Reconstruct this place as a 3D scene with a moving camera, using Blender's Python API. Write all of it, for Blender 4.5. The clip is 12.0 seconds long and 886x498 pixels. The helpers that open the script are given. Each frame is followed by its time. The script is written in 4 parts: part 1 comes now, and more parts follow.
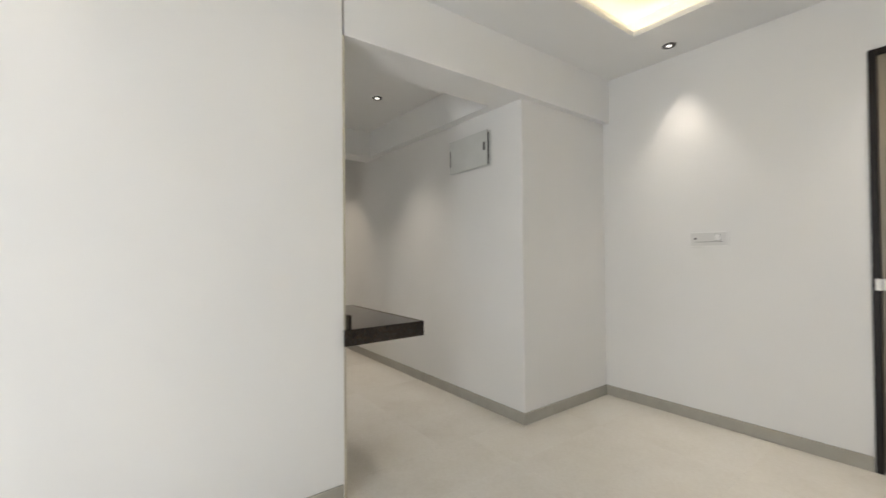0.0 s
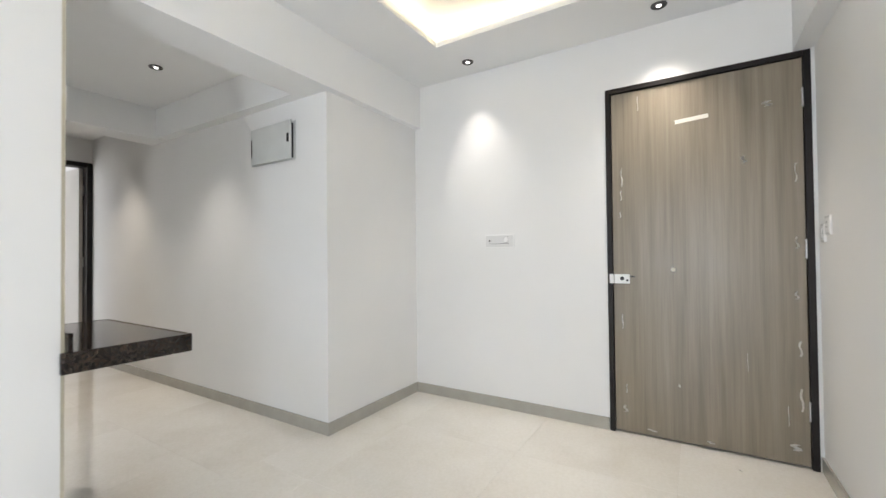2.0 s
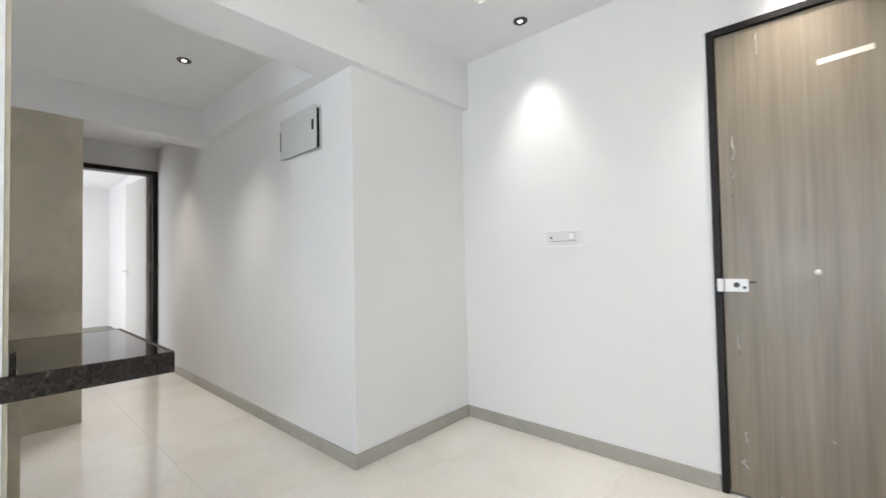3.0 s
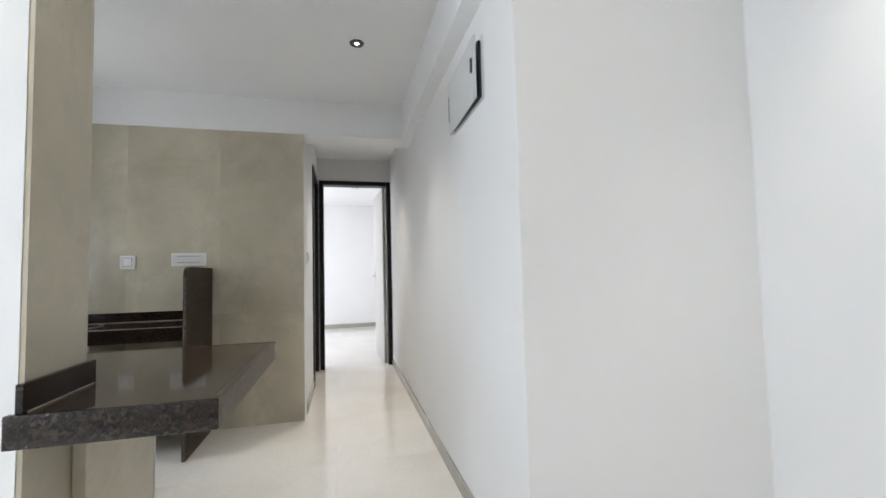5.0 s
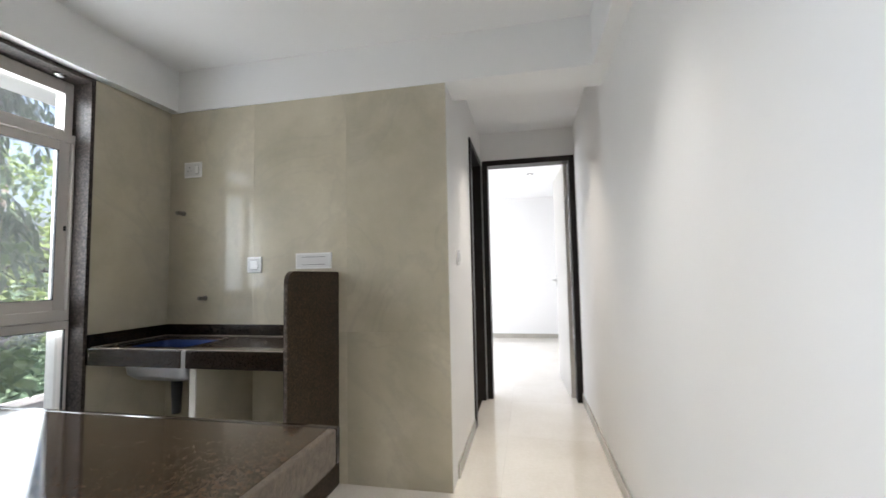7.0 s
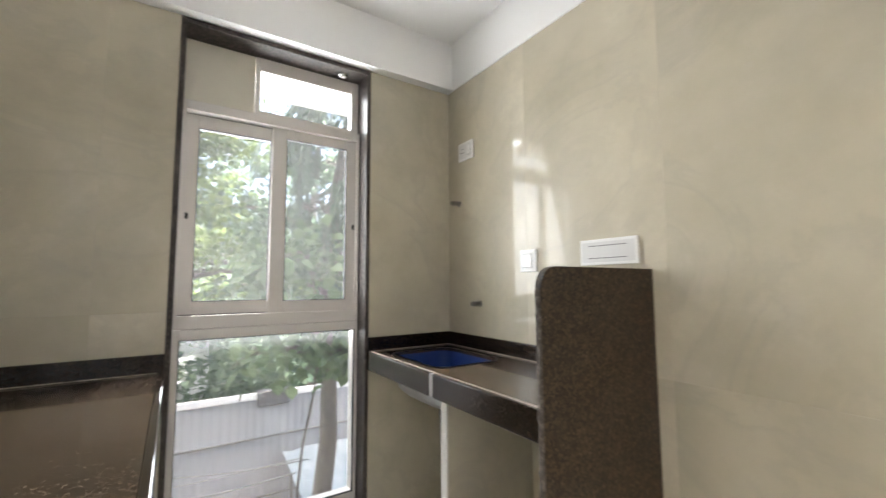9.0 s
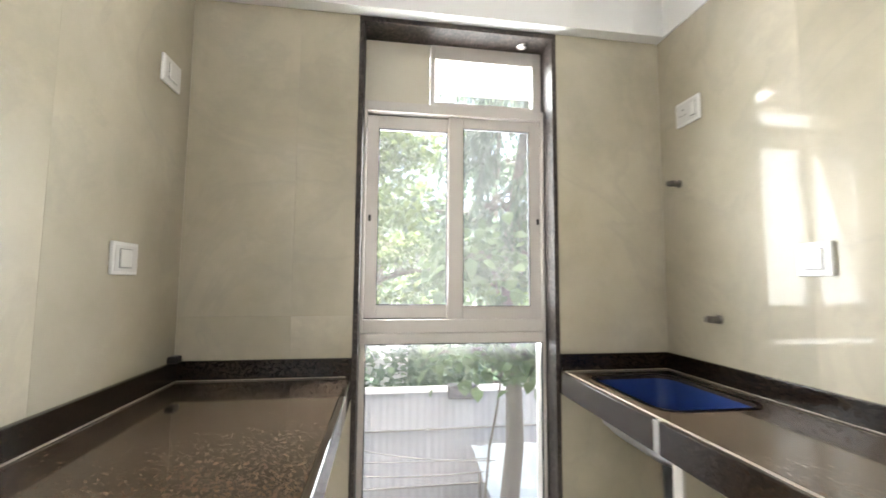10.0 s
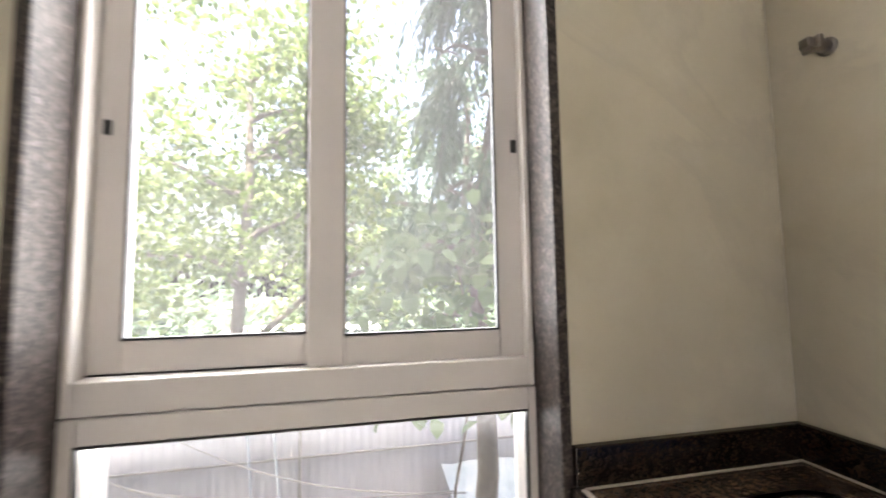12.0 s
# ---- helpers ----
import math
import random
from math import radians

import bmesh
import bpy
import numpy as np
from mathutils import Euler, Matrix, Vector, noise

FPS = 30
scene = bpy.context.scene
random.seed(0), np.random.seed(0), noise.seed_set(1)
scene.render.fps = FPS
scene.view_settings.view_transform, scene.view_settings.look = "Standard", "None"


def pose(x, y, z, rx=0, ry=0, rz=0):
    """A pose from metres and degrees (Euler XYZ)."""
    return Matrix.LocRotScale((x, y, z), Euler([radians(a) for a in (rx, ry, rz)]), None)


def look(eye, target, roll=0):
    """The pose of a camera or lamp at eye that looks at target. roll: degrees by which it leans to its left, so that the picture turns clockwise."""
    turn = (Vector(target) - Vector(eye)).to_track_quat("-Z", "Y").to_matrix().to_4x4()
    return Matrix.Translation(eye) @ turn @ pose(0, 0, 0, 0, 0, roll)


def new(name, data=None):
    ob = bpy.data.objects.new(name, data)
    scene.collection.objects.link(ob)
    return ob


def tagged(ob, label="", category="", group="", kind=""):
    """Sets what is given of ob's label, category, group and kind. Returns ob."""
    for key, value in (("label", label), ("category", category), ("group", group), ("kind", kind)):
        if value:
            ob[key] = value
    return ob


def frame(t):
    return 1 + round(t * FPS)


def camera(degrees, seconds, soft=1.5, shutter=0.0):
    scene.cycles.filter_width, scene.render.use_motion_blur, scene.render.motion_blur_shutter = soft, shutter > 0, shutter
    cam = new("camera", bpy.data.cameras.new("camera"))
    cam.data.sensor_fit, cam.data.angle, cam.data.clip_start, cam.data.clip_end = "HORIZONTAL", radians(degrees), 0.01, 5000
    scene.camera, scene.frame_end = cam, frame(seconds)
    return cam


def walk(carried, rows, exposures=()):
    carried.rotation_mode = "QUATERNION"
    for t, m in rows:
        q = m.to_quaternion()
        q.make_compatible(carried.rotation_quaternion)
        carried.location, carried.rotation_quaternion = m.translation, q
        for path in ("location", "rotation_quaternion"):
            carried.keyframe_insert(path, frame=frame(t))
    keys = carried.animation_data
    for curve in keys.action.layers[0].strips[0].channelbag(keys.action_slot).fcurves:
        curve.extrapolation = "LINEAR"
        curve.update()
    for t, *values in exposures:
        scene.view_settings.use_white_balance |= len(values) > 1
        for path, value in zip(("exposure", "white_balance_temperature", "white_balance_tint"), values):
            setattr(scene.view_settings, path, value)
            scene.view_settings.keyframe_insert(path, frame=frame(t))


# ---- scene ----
cam = camera(94.6, 12.0, 1.5, 0.35)
EXPOSURES = [(0.0, 1.68, 6900, 14), (1.0, 1.95, 6700, 14), (2.0, 2.14, 6420, 14), (3.0, 2.25, 6250, 14), (5.0, 2.35, 6120, 14),
             (6.0, 2.5, 6120, 14), (6.5, 2.57, 6170, 14), (8.5, 3.13, 6380, 16), (9.5, 3.64, 6560, 14), (10.5, 3.97, 6560, 14), (11.5, 3.87, 6830, 17), (12.0, 3.56, 6750, 20)]
PATH = [
    (0, (-2.071, -1.873, 1.151), (-0.871, -0.273, 1.176), -0.5),
    (0.5, (-2.076, -1.954, 1.15), (-0.631, -0.572, 1.176), -0.4),
    (1, (-2.083, -2.012, 1.153), (-0.476, -0.823, 1.181), -0.3),
    (1.5, (-2.011, -2.053, 1.14), (-0.325, -0.978, 1.172), -0.4),
    (2, (-1.822, -1.988, 1.134), (-0.119, -0.941, 1.166), -0.6),
    (2.5, (-1.575, -1.91, 1.125), (0.071, -0.774, 1.162), -0.8),
    (3, (-1.332, -1.836, 1.117), (0.165, -0.512, 1.172), -1.1),
    (3.2, (-1.25, -1.808, 1.12), (0.174, -0.404, 1.172), -1.3),
    (4.8, (-0.591, -1.327, 1.102), (-0.023, 0.588, 1.205), -1.5),
    (5, (-0.544, -1.222, 1.104), (-0.072, 0.718, 1.211), -1.4),
    (5.5, (-0.462, -0.96, 1.171), (-0.2, 1.02, 1.285), -1.3),
    (6, (-0.383, -0.657, 1.152), (-0.327, 1.339, 1.27), -1.4),
    (6.5, (-0.382, -0.354, 1.131), (-0.544, 1.635, 1.26), -1.3),
    (6.7, (-0.393, -0.242, 1.131), (-0.649, 1.737, 1.262), -1.2),
    (8.3, (-0.662, 0.629, 1.142), (-1.865, 2.22, 1.292), -0.9),
    (8.5, (-0.695, 0.704, 1.13), (-2.049, 2.168, 1.292), -0.6),
    (9, (-0.76, 0.821, 1.122), (-2.424, 1.918, 1.292), -0.3),
    (9.5, (-0.881, 0.909, 1.122), (-2.76, 1.573, 1.294), 0.1),
    (10, (-1.057, 0.913, 1.148), (-3.029, 1.203, 1.31), 0.4),
    (10.5, (-1.282, 0.945, 1.171), (-3.276, 0.977, 1.329), 0.4),
    (11, (-1.548, 0.984, 1.167), (-3.542, 0.921, 1.316), 0.3),
    (11.5, (-1.781, 1.114, 1.166), (-3.775, 1.18, 1.306), -0.1),
    (12, (-1.981, 1.268, 1.144), (-3.932, 1.681, 1.298), -0.9),
]
walk(cam, [(t, look(eye, target, roll)) for t, eye, target, roll in PATH], EXPOSURES)

# ---- world, sun, large lights ----
SUN_ELEV, SUN_AZ = 66.0, 118.0
world = bpy.data.worlds.new("sky")
scene.world = world
world.use_nodes = True
wn = world.node_tree
wn.nodes.clear()
sky = wn.nodes.new("ShaderNodeTexSky")
sky.sky_type = "NISHITA"
sky.sun_disc = False
sky.sun_elevation, sky.sun_rotation = radians(SUN_ELEV), radians(SUN_AZ)
sky.dust_density, sky.air_density, sky.ozone_density = 10.0, 1.0, 0.5
bg = wn.nodes.new("ShaderNodeBackground")
bg.inputs["Strength"].default_value = 0.115
wout = wn.nodes.new("ShaderNodeOutputWorld")
wn.links.new(sky.outputs[0], bg.inputs[0])
wn.links.new(bg.outputs[0], wout.inputs[0])

sun_data = bpy.data.lights.new("sun", "SUN")
sun_data.energy, sun_data.angle, sun_data.color = 3.8, radians(0.5), (1.0, 0.965, 0.91)
sun = new("sun", sun_data)
az = radians(SUN_AZ)
sun_from = Vector((math.sin(az) * math.cos(radians(SUN_ELEV)), math.cos(az) * math.cos(radians(SUN_ELEV)), math.sin(radians(SUN_ELEV))))
sun.matrix_world = look(sun_from * 40, (0, 0, 0))


def daylight_fill_lamp(eye, target, w, h, watts, color):
    d = bpy.data.lights.new("daylight_fill", "AREA")
    d.shape, d.size, d.size_y, d.energy, d.color = "RECTANGLE", w, h, watts, color
    ob = new("daylight_fill", d)
    ob.matrix_world = look(eye, target)
    return ob


# area lamps standing in for daylight at the unseen living room and bedroom windows
daylight_fill_lamp((-4.22, -1.85, 1.05), (1.0, -1.75, 0.8), 0.85, 1.8, 15, (0.86, 0.935, 1.0))
# added fill lamps for the kitchen: one behind its window, one under its sunshade
daylight_fill_lamp((-2.92, 1.21, 1.50), (0, 1.21, 2.10), 0.76, 1.3, 4.6, (0.95, 0.985, 1.0))
daylight_fill_lamp((-3.11, 1.25, 2.30), (-3.0, 1.24, 1.55), 0.60, 0.90, 8, (0.95, 0.985, 1.0))
daylight_fill_lamp((-2.56, 5.6, 1.35), (0, 5.6, 0.9), 2.2, 1.5, 11.5, (0.96, 0.98, 1.0))

# ---- materials ----


def mat(name, color, rough=0.5, metal=0.0, spec=0.5):
    m = bpy.data.materials.new(name)
    m.use_nodes = True
    b = m.node_tree.nodes["Principled BSDF"]
    b.inputs["Base Color"].default_value = (*color, 1)
    b.inputs["Roughness"].default_value = rough
    b.inputs["Metallic"].default_value = metal
    b.inputs["Specular IOR Level"].default_value = spec
    return m


def node(m, kind, **inputs):
    n = m.node_tree.nodes.new(kind)
    for k, v in inputs.items():
        n.inputs[k.replace("_", " ")].default_value = v
    return n


def link(m, a, b):
    m.node_tree.links.new(a, b)


def coords(m, scale=(1, 1, 1), rand=0.0):
    geo = node(m, "ShaderNodeNewGeometry")
    mp = node(m, "ShaderNodeMapping")
    mp.inputs["Scale"].default_value = scale
    link(m, geo.outputs["Position"], mp.inputs["Vector"])
    if rand:
        oi = node(m, "ShaderNodeObjectInfo")
        mul = node(m, "ShaderNodeMath")
        mul.operation = "MULTIPLY"
        mul.inputs[1].default_value = rand
        link(m, oi.outputs["Random"], mul.inputs[0])
        comb = node(m, "ShaderNodeCombineXYZ")
        for i in range(3):
            link(m, mul.outputs[0], comb.inputs[i])
        link(m, comb.outputs[0], mp.inputs["Location"])
    return mp.outputs["Vector"]


def ramp(m, fac, stops):
    r = node(m, "ShaderNodeValToRGB")
    while len(r.color_ramp.elements) < len(stops):
        r.color_ramp.elements.new(0.5)
    for e, (p, c) in zip(r.color_ramp.elements, stops):
        e.position, e.color = p, (*c, 1)
    link(m, fac, r.inputs["Fac"])
    return r.outputs["Color"]


def noise_tex(m, vec, scale, detail=4.0, rough=0.55):
    n = node(m, "ShaderNodeTexNoise", Scale=scale, Detail=detail, Roughness=rough)
    link(m, vec, n.inputs["Vector"])
    return n.outputs["Fac"]


def mixc(m, fac, a, b, mode="MIX"):
    n = node(m, "ShaderNodeMix")
    n.data_type, n.blend_type = "RGBA", mode
    for sock, v in ((n.inputs[0], fac), (n.inputs[6], a), (n.inputs[7], b)):
        if isinstance(v, (int, float)):
            sock.default_value = v
        elif isinstance(v, tuple):
            sock.default_value = (*v, 1)
        else:
            link(m, v, sock)
    return n.outputs[2]


def bsdf(m):
    return m.node_tree.nodes["Principled BSDF"]


def bump(m, height, strength, distance=0.01):
    n = node(m, "ShaderNodeBump", Strength=strength, Distance=distance)
    link(m, height, n.inputs["Height"])
    link(m, n.outputs[0], bsdf(m).inputs["Normal"])


def rough_from(m, fac, lo, hi):
    r = node(m, "ShaderNodeMapRange")
    r.inputs["To Min"].default_value, r.inputs["To Max"].default_value = lo, hi
    link(m, fac, r.inputs["Value"])
    link(m, r.outputs[0], bsdf(m).inputs["Roughness"])


def paint(name, color, rough=0.5):
    m = mat(name, color, rough, spec=0.3)
    v = coords(m)
    big = noise_tex(m, v, 1.3, 3)
    c = ramp(m, big, [(0.3, tuple(x * 0.965 for x in color)), (0.7, color)])
    link(m, c, bsdf(m).inputs["Base Color"])
    bump(m, noise_tex(m, v, 160, 3), 0.06, 0.002)
    return m


def make_floor():
    m = mat("polished_vitrified_tile", (0.72, 0.68, 0.61), 0.07)
    v = coords(m, rand=7.0)
    a = noise_tex(m, v, 1.8, 6, 0.6)
    c1 = ramp(m, a, [(0.3, (0.745, 0.705, 0.635)), (0.5, (0.80, 0.765, 0.70)), (0.72, (0.84, 0.81, 0.75))])
    b = noise_tex(m, v, 60, 4)
    c2 = ramp(m, b, [(0.35, (0.95, 0.945, 0.93)), (0.65, (1, 1, 1))])
    link(m, mixc(m, 1.0, c1, c2, "MULTIPLY"), bsdf(m).inputs["Base Color"])
    rough_from(m, noise_tex(m, v, 5, 5), 0.012, 0.045)
    bump(m, noise_tex(m, v, 3, 2), 0.02, 0.004)
    return m


def make_walltile():
    m = mat("cement_look_glazed_tile", (0.38, 0.36, 0.31), 0.09)
    v = coords(m, rand=5.0)
    a = noise_tex(m, v, 2.2, 8, 0.62)
    c1 = ramp(m, a, [(0.28, (0.430, 0.390, 0.290)), (0.45, (0.498, 0.454, 0.346)), (0.56, (0.53, 0.484, 0.374)), (0.72, (0.63, 0.580, 0.463))])
    w = node(m, "ShaderNodeTexWave", Scale=0.6, Distortion=14.0, Detail=5.0)
    link(m, v, w.inputs["Vector"])
    c2 = ramp(m, w.outputs["Fac"], [(0.0, (0.93, 0.93, 0.93)), (1.0, (1.03, 1.03, 1.03))])
    c3 = mixc(m, 1.0, c1, c2, "MULTIPLY")
    dust = ramp(m, noise_tex(m, v, 11, 6, 0.7), [(0.62, (0, 0, 0)), (0.75, (0.25, 0.25, 0.25))])
    c4 = mixc(m, dust, c3, (0.55, 0.52, 0.46))
    lines = node(m, "ShaderNodeTexNoise", Scale=1.6, Detail=9.0, Roughness=0.6, Distortion=1.2)
    link(m, v, lines.inputs["Vector"])
    vein = ramp(m, lines.outputs["Fac"], [(0.44, (0, 0, 0)), (0.5, (0.22, 0.22, 0.22)), (0.53, (0, 0, 0))])
    c5 = mixc(m, vein, c4, (0.36, 0.33, 0.28))
    oi = node(m, "ShaderNodeObjectInfo")
    shade = ramp(m, oi.outputs["Random"], [(0.0, (0.95, 0.95, 0.95)), (1.0, (1.04, 1.04, 1.035))])
    link(m, mixc(m, 1.0, c5, shade, "MULTIPLY"), bsdf(m).inputs["Base Color"])
    rough_from(m, noise_tex(m, v, 6, 5), 0.25, 0.42)
    bsdf(m).inputs["Coat Weight"].default_value = 0.4
    bsdf(m).inputs["Specular IOR Level"].default_value = 0.2
    bsdf(m).inputs["Coat Roughness"].default_value = 0.015
    bsdf(m).inputs["Coat IOR"].default_value = 1.5
    bump(m, noise_tex(m, v, 2.5, 2), 0.006, 0.004)
    return m


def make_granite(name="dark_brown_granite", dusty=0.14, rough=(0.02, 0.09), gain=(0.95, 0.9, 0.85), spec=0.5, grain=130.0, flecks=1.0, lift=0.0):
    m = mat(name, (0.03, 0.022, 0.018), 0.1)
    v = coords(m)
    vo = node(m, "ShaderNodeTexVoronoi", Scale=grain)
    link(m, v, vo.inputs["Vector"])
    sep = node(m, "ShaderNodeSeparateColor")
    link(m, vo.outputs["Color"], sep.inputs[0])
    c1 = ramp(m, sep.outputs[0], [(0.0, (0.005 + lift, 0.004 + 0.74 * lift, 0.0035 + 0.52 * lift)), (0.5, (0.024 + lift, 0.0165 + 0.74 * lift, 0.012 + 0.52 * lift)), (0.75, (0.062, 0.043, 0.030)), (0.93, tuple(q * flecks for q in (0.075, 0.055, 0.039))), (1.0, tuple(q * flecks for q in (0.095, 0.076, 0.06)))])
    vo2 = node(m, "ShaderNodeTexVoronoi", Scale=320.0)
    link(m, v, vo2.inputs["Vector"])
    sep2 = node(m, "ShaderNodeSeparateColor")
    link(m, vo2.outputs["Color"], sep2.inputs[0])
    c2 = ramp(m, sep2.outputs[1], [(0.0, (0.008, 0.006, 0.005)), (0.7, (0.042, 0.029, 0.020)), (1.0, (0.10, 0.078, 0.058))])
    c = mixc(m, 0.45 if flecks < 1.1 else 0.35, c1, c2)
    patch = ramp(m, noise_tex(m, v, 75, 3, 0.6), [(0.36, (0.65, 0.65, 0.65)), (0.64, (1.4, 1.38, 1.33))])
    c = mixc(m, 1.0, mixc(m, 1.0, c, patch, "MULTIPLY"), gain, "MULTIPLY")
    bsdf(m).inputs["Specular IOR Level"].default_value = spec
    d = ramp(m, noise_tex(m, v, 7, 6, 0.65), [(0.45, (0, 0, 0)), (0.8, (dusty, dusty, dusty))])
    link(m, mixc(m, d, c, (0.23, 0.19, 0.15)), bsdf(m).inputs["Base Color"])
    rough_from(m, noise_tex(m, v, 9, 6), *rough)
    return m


def make_rough_stone():
    m = mat("raw_granite_edge", (0.10, 0.085, 0.07), 0.75)
    v = coords(m)
    c = ramp(m, noise_tex(m, v, 90, 5, 0.7), [(0.3, (0.03, 0.024, 0.02)), (0.55, (0.10, 0.082, 0.066)), (0.75, (0.24, 0.21, 0.18))])
    link(m, c, bsdf(m).inputs["Base Color"])
    bump(m, noise_tex(m, v, 70, 5, 0.7), 0.8, 0.006)
    return m


def make_laminate():
    m = mat("taupe_wood_laminate", (0.25, 0.2, 0.15), 0.34)
    v = coords(m, (1.0, 9.0, 0.35))
    a = noise_tex(m, v, 2.6, 7, 0.6)
    c1 = ramp(m, a, [(0.28, (0.178, 0.143, 0.100)), (0.48, (0.23, 0.190, 0.138)), (0.6, (0.256, 0.215, 0.160)), (0.78, (0.31, 0.267, 0.206))])
    v2 = coords(m, (1.0, 60.0, 0.8))
    b = noise_tex(m, v2, 3.5, 4)
    c2 = ramp(m, b, [(0.3, (0.91, 0.91, 0.91)), (0.65, (1.03, 1.03, 1.02))])
    link(m, mixc(m, 1.0, c1, c2, "MULTIPLY"), bsdf(m).inputs["Base Color"])
    v3 = coords(m)
    rough_from(m, noise_tex(m, v3, 6, 5), 0.24, 0.46)
    v4 = coords(m, (1, 7, 0.5))
    bump(m, noise_tex(m, v4, 2.2, 3), 0.10, 0.01)
    return m


def glass(name, dust=(0.006, 0.012)):
    m = bpy.data.materials.new(name)
    m.use_nodes = True
    nt = m.node_tree
    nt.nodes.clear()
    tr = nt.nodes.new("ShaderNodeBsdfTransparent")
    tr.inputs[0].default_value = (0.95, 0.97, 0.96, 1)
    gl = nt.nodes.new("ShaderNodeBsdfGlossy")
    gl.inputs["Roughness"].default_value = 0.02
    df = nt.nodes.new("ShaderNodeBsdfTranslucent")
    df.inputs[0].default_value = (0.86, 0.86, 0.86, 1)
    n = nt.nodes.new("ShaderNodeTexNoise")
    n.inputs["Scale"].default_value = 6.0
    n.inputs["Detail"].default_value = 6.0
    rp = nt.nodes.new("ShaderNodeMapRange")
    rp.inputs["To Min"].default_value, rp.inputs["To Max"].default_value = dust
    geo = nt.nodes.new("ShaderNodeNewGeometry")
    nt.links.new(geo.outputs["Position"], n.inputs["Vector"])
    nt.links.new(n.outputs["Fac"], rp.inputs["Value"])
    m0, m1, out = nt.nodes.new("ShaderNodeMixShader"), nt.nodes.new("ShaderNodeMixShader"), nt.nodes.new("ShaderNodeOutputMaterial")
    nt.links.new(rp.outputs[0], m0.inputs[0])
    nt.links.new(tr.outputs[0], m0.inputs[1])
    nt.links.new(df.outputs[0], m0.inputs[2])
    m1.inputs[0].default_value = 0.045
    nt.links.new(m0.outputs[0], m1.inputs[1])
    nt.links.new(gl.outputs[0], m1.inputs[2])
    nt.links.new(m1.outputs[0], out.inputs[0])
    return m


def glow(name, color, strength):
    m = mat(name, color, 0.5)
    bsdf(m).inputs["Emission Color"].default_value = (*color, 1)
    bsdf(m).inputs["Emission Strength"].default_value = strength
    return m


def make_leaf(name, dark, light):
    m = mat(name, dark, 0.5, spec=0.35)
    geo = node(m, "ShaderNodeNewGeometry")
    c = ramp(m, geo.outputs["Random Per Island"], [(0.0, dark), (0.6, tuple((a + b) / 2 for a, b in zip(dark, light))), (1.0, light)])
    link(m, c, bsdf(m).inputs["Base Color"])
    tr = node(m, "ShaderNodeBsdfTranslucent")
    link(m, c, tr.inputs[0])
    mx = node(m, "ShaderNodeMixShader", Fac=0.5)
    out = m.node_tree.nodes["Material Output"]
    link(m, bsdf(m).outputs[0], mx.inputs[1])
    link(m, tr.outputs[0], mx.inputs[2])
    link(m, mx.outputs[0], out.inputs[0])
    return m


def mottled(name, a, b, scale, rough=0.8, relief=0.4, dist=0.02):
    m = mat(name, a, rough)
    v = coords(m)
    link(m, ramp(m, noise_tex(m, v, scale, 8, 0.65), [(0.3, a), (0.7, b)]), bsdf(m).inputs["Base Color"])
    bump(m, noise_tex(m, v, scale * 6, 4), relief, dist)
    return m


M_WALL = paint("white_wall_paint", (0.80, 0.795, 0.78))
M_CEIL = paint("white_ceiling_paint", (0.83, 0.83, 0.82), 0.6)
M_FLOOR = make_floor()
bsdf(M_FLOOR).inputs["Specular IOR Level"].default_value = 0.75
M_TILE = make_walltile()
M_GROUT = mat("cream_grout", (0.62, 0.585, 0.52), 0.8)
# same granite twice: tops lightened for their lit look, front edges darkened in colour
M_GRAN = make_granite(rough=(0.03, 0.12), gain=(1.2, 1.1, 0.97), spec=0.36, grain=140.0, flecks=1.0, lift=0.022)
M_GRANEDGE_DARK = make_granite("granite_edge", 0.03, (0.04, 0.14), (0.5, 0.48, 0.48), 0.5, 120.0, 1.0)
M_GRANPOL = make_granite("grey_granite_lining", 0.20, (0.42, 0.6), (1.05, 1.15, 1.45), 0.3)
M_GRANUP = make_granite("honed_brown_granite", 0.06, (0.3, 0.5), (0.95, 0.85, 0.68), 0.28)
# same granite, darkened in colour for upstands and, against lamp bounce, the sink front
M_GRANST = make_granite("darkened_granite_sides", 0.03, (0.12, 0.28), (0.42, 0.36, 0.32), 0.35, 190.0, 0.5)
M_RAW = make_rough_stone()
M_RAWB = mottled("unpolished_brown_granite", (0.055, 0.040, 0.028), (0.15, 0.115, 0.08), 60, 0.55, 0.5, 0.004)
M_JOINT = mat("grey_stone_filler", (0.30, 0.29, 0.28), 0.4)
M_LAM = make_laminate()
M_FRAME = mottled("dark_brown_frame", (0.010, 0.007, 0.006), (0.014, 0.010, 0.008), 12, 0.42, 0.05, 0.002)
bsdf(M_FRAME).inputs["Specular IOR Level"].default_value = 0.25
M_BASE = mottled("grey_beige_skirting_tile", (0.36, 0.345, 0.30), (0.42, 0.40, 0.355), 6, 0.2, 0.02, 0.002)
M_ALU = mottled("powder_coated_aluminium", (0.60, 0.565, 0.53), (0.66, 0.62, 0.585), 4, 0.38, 0.02, 0.001)
M_PLY = mottled("cream_panel_board", (0.62, 0.58, 0.48), (0.66, 0.62, 0.52), 3, 0.55, 0.03, 0.002)
M_PLASTIC = mat("white_switch_plastic", (0.86, 0.855, 0.84), 0.2)
M_PLASTIC2 = mat("ivory_switch_plastic", (0.68, 0.675, 0.66), 0.3)
M_GAP = mat("dark_gap", (0.02, 0.02, 0.02), 0.6)
M_STEEL = mat("brushed_steel", (0.62, 0.62, 0.62), 0.28, 1.0)
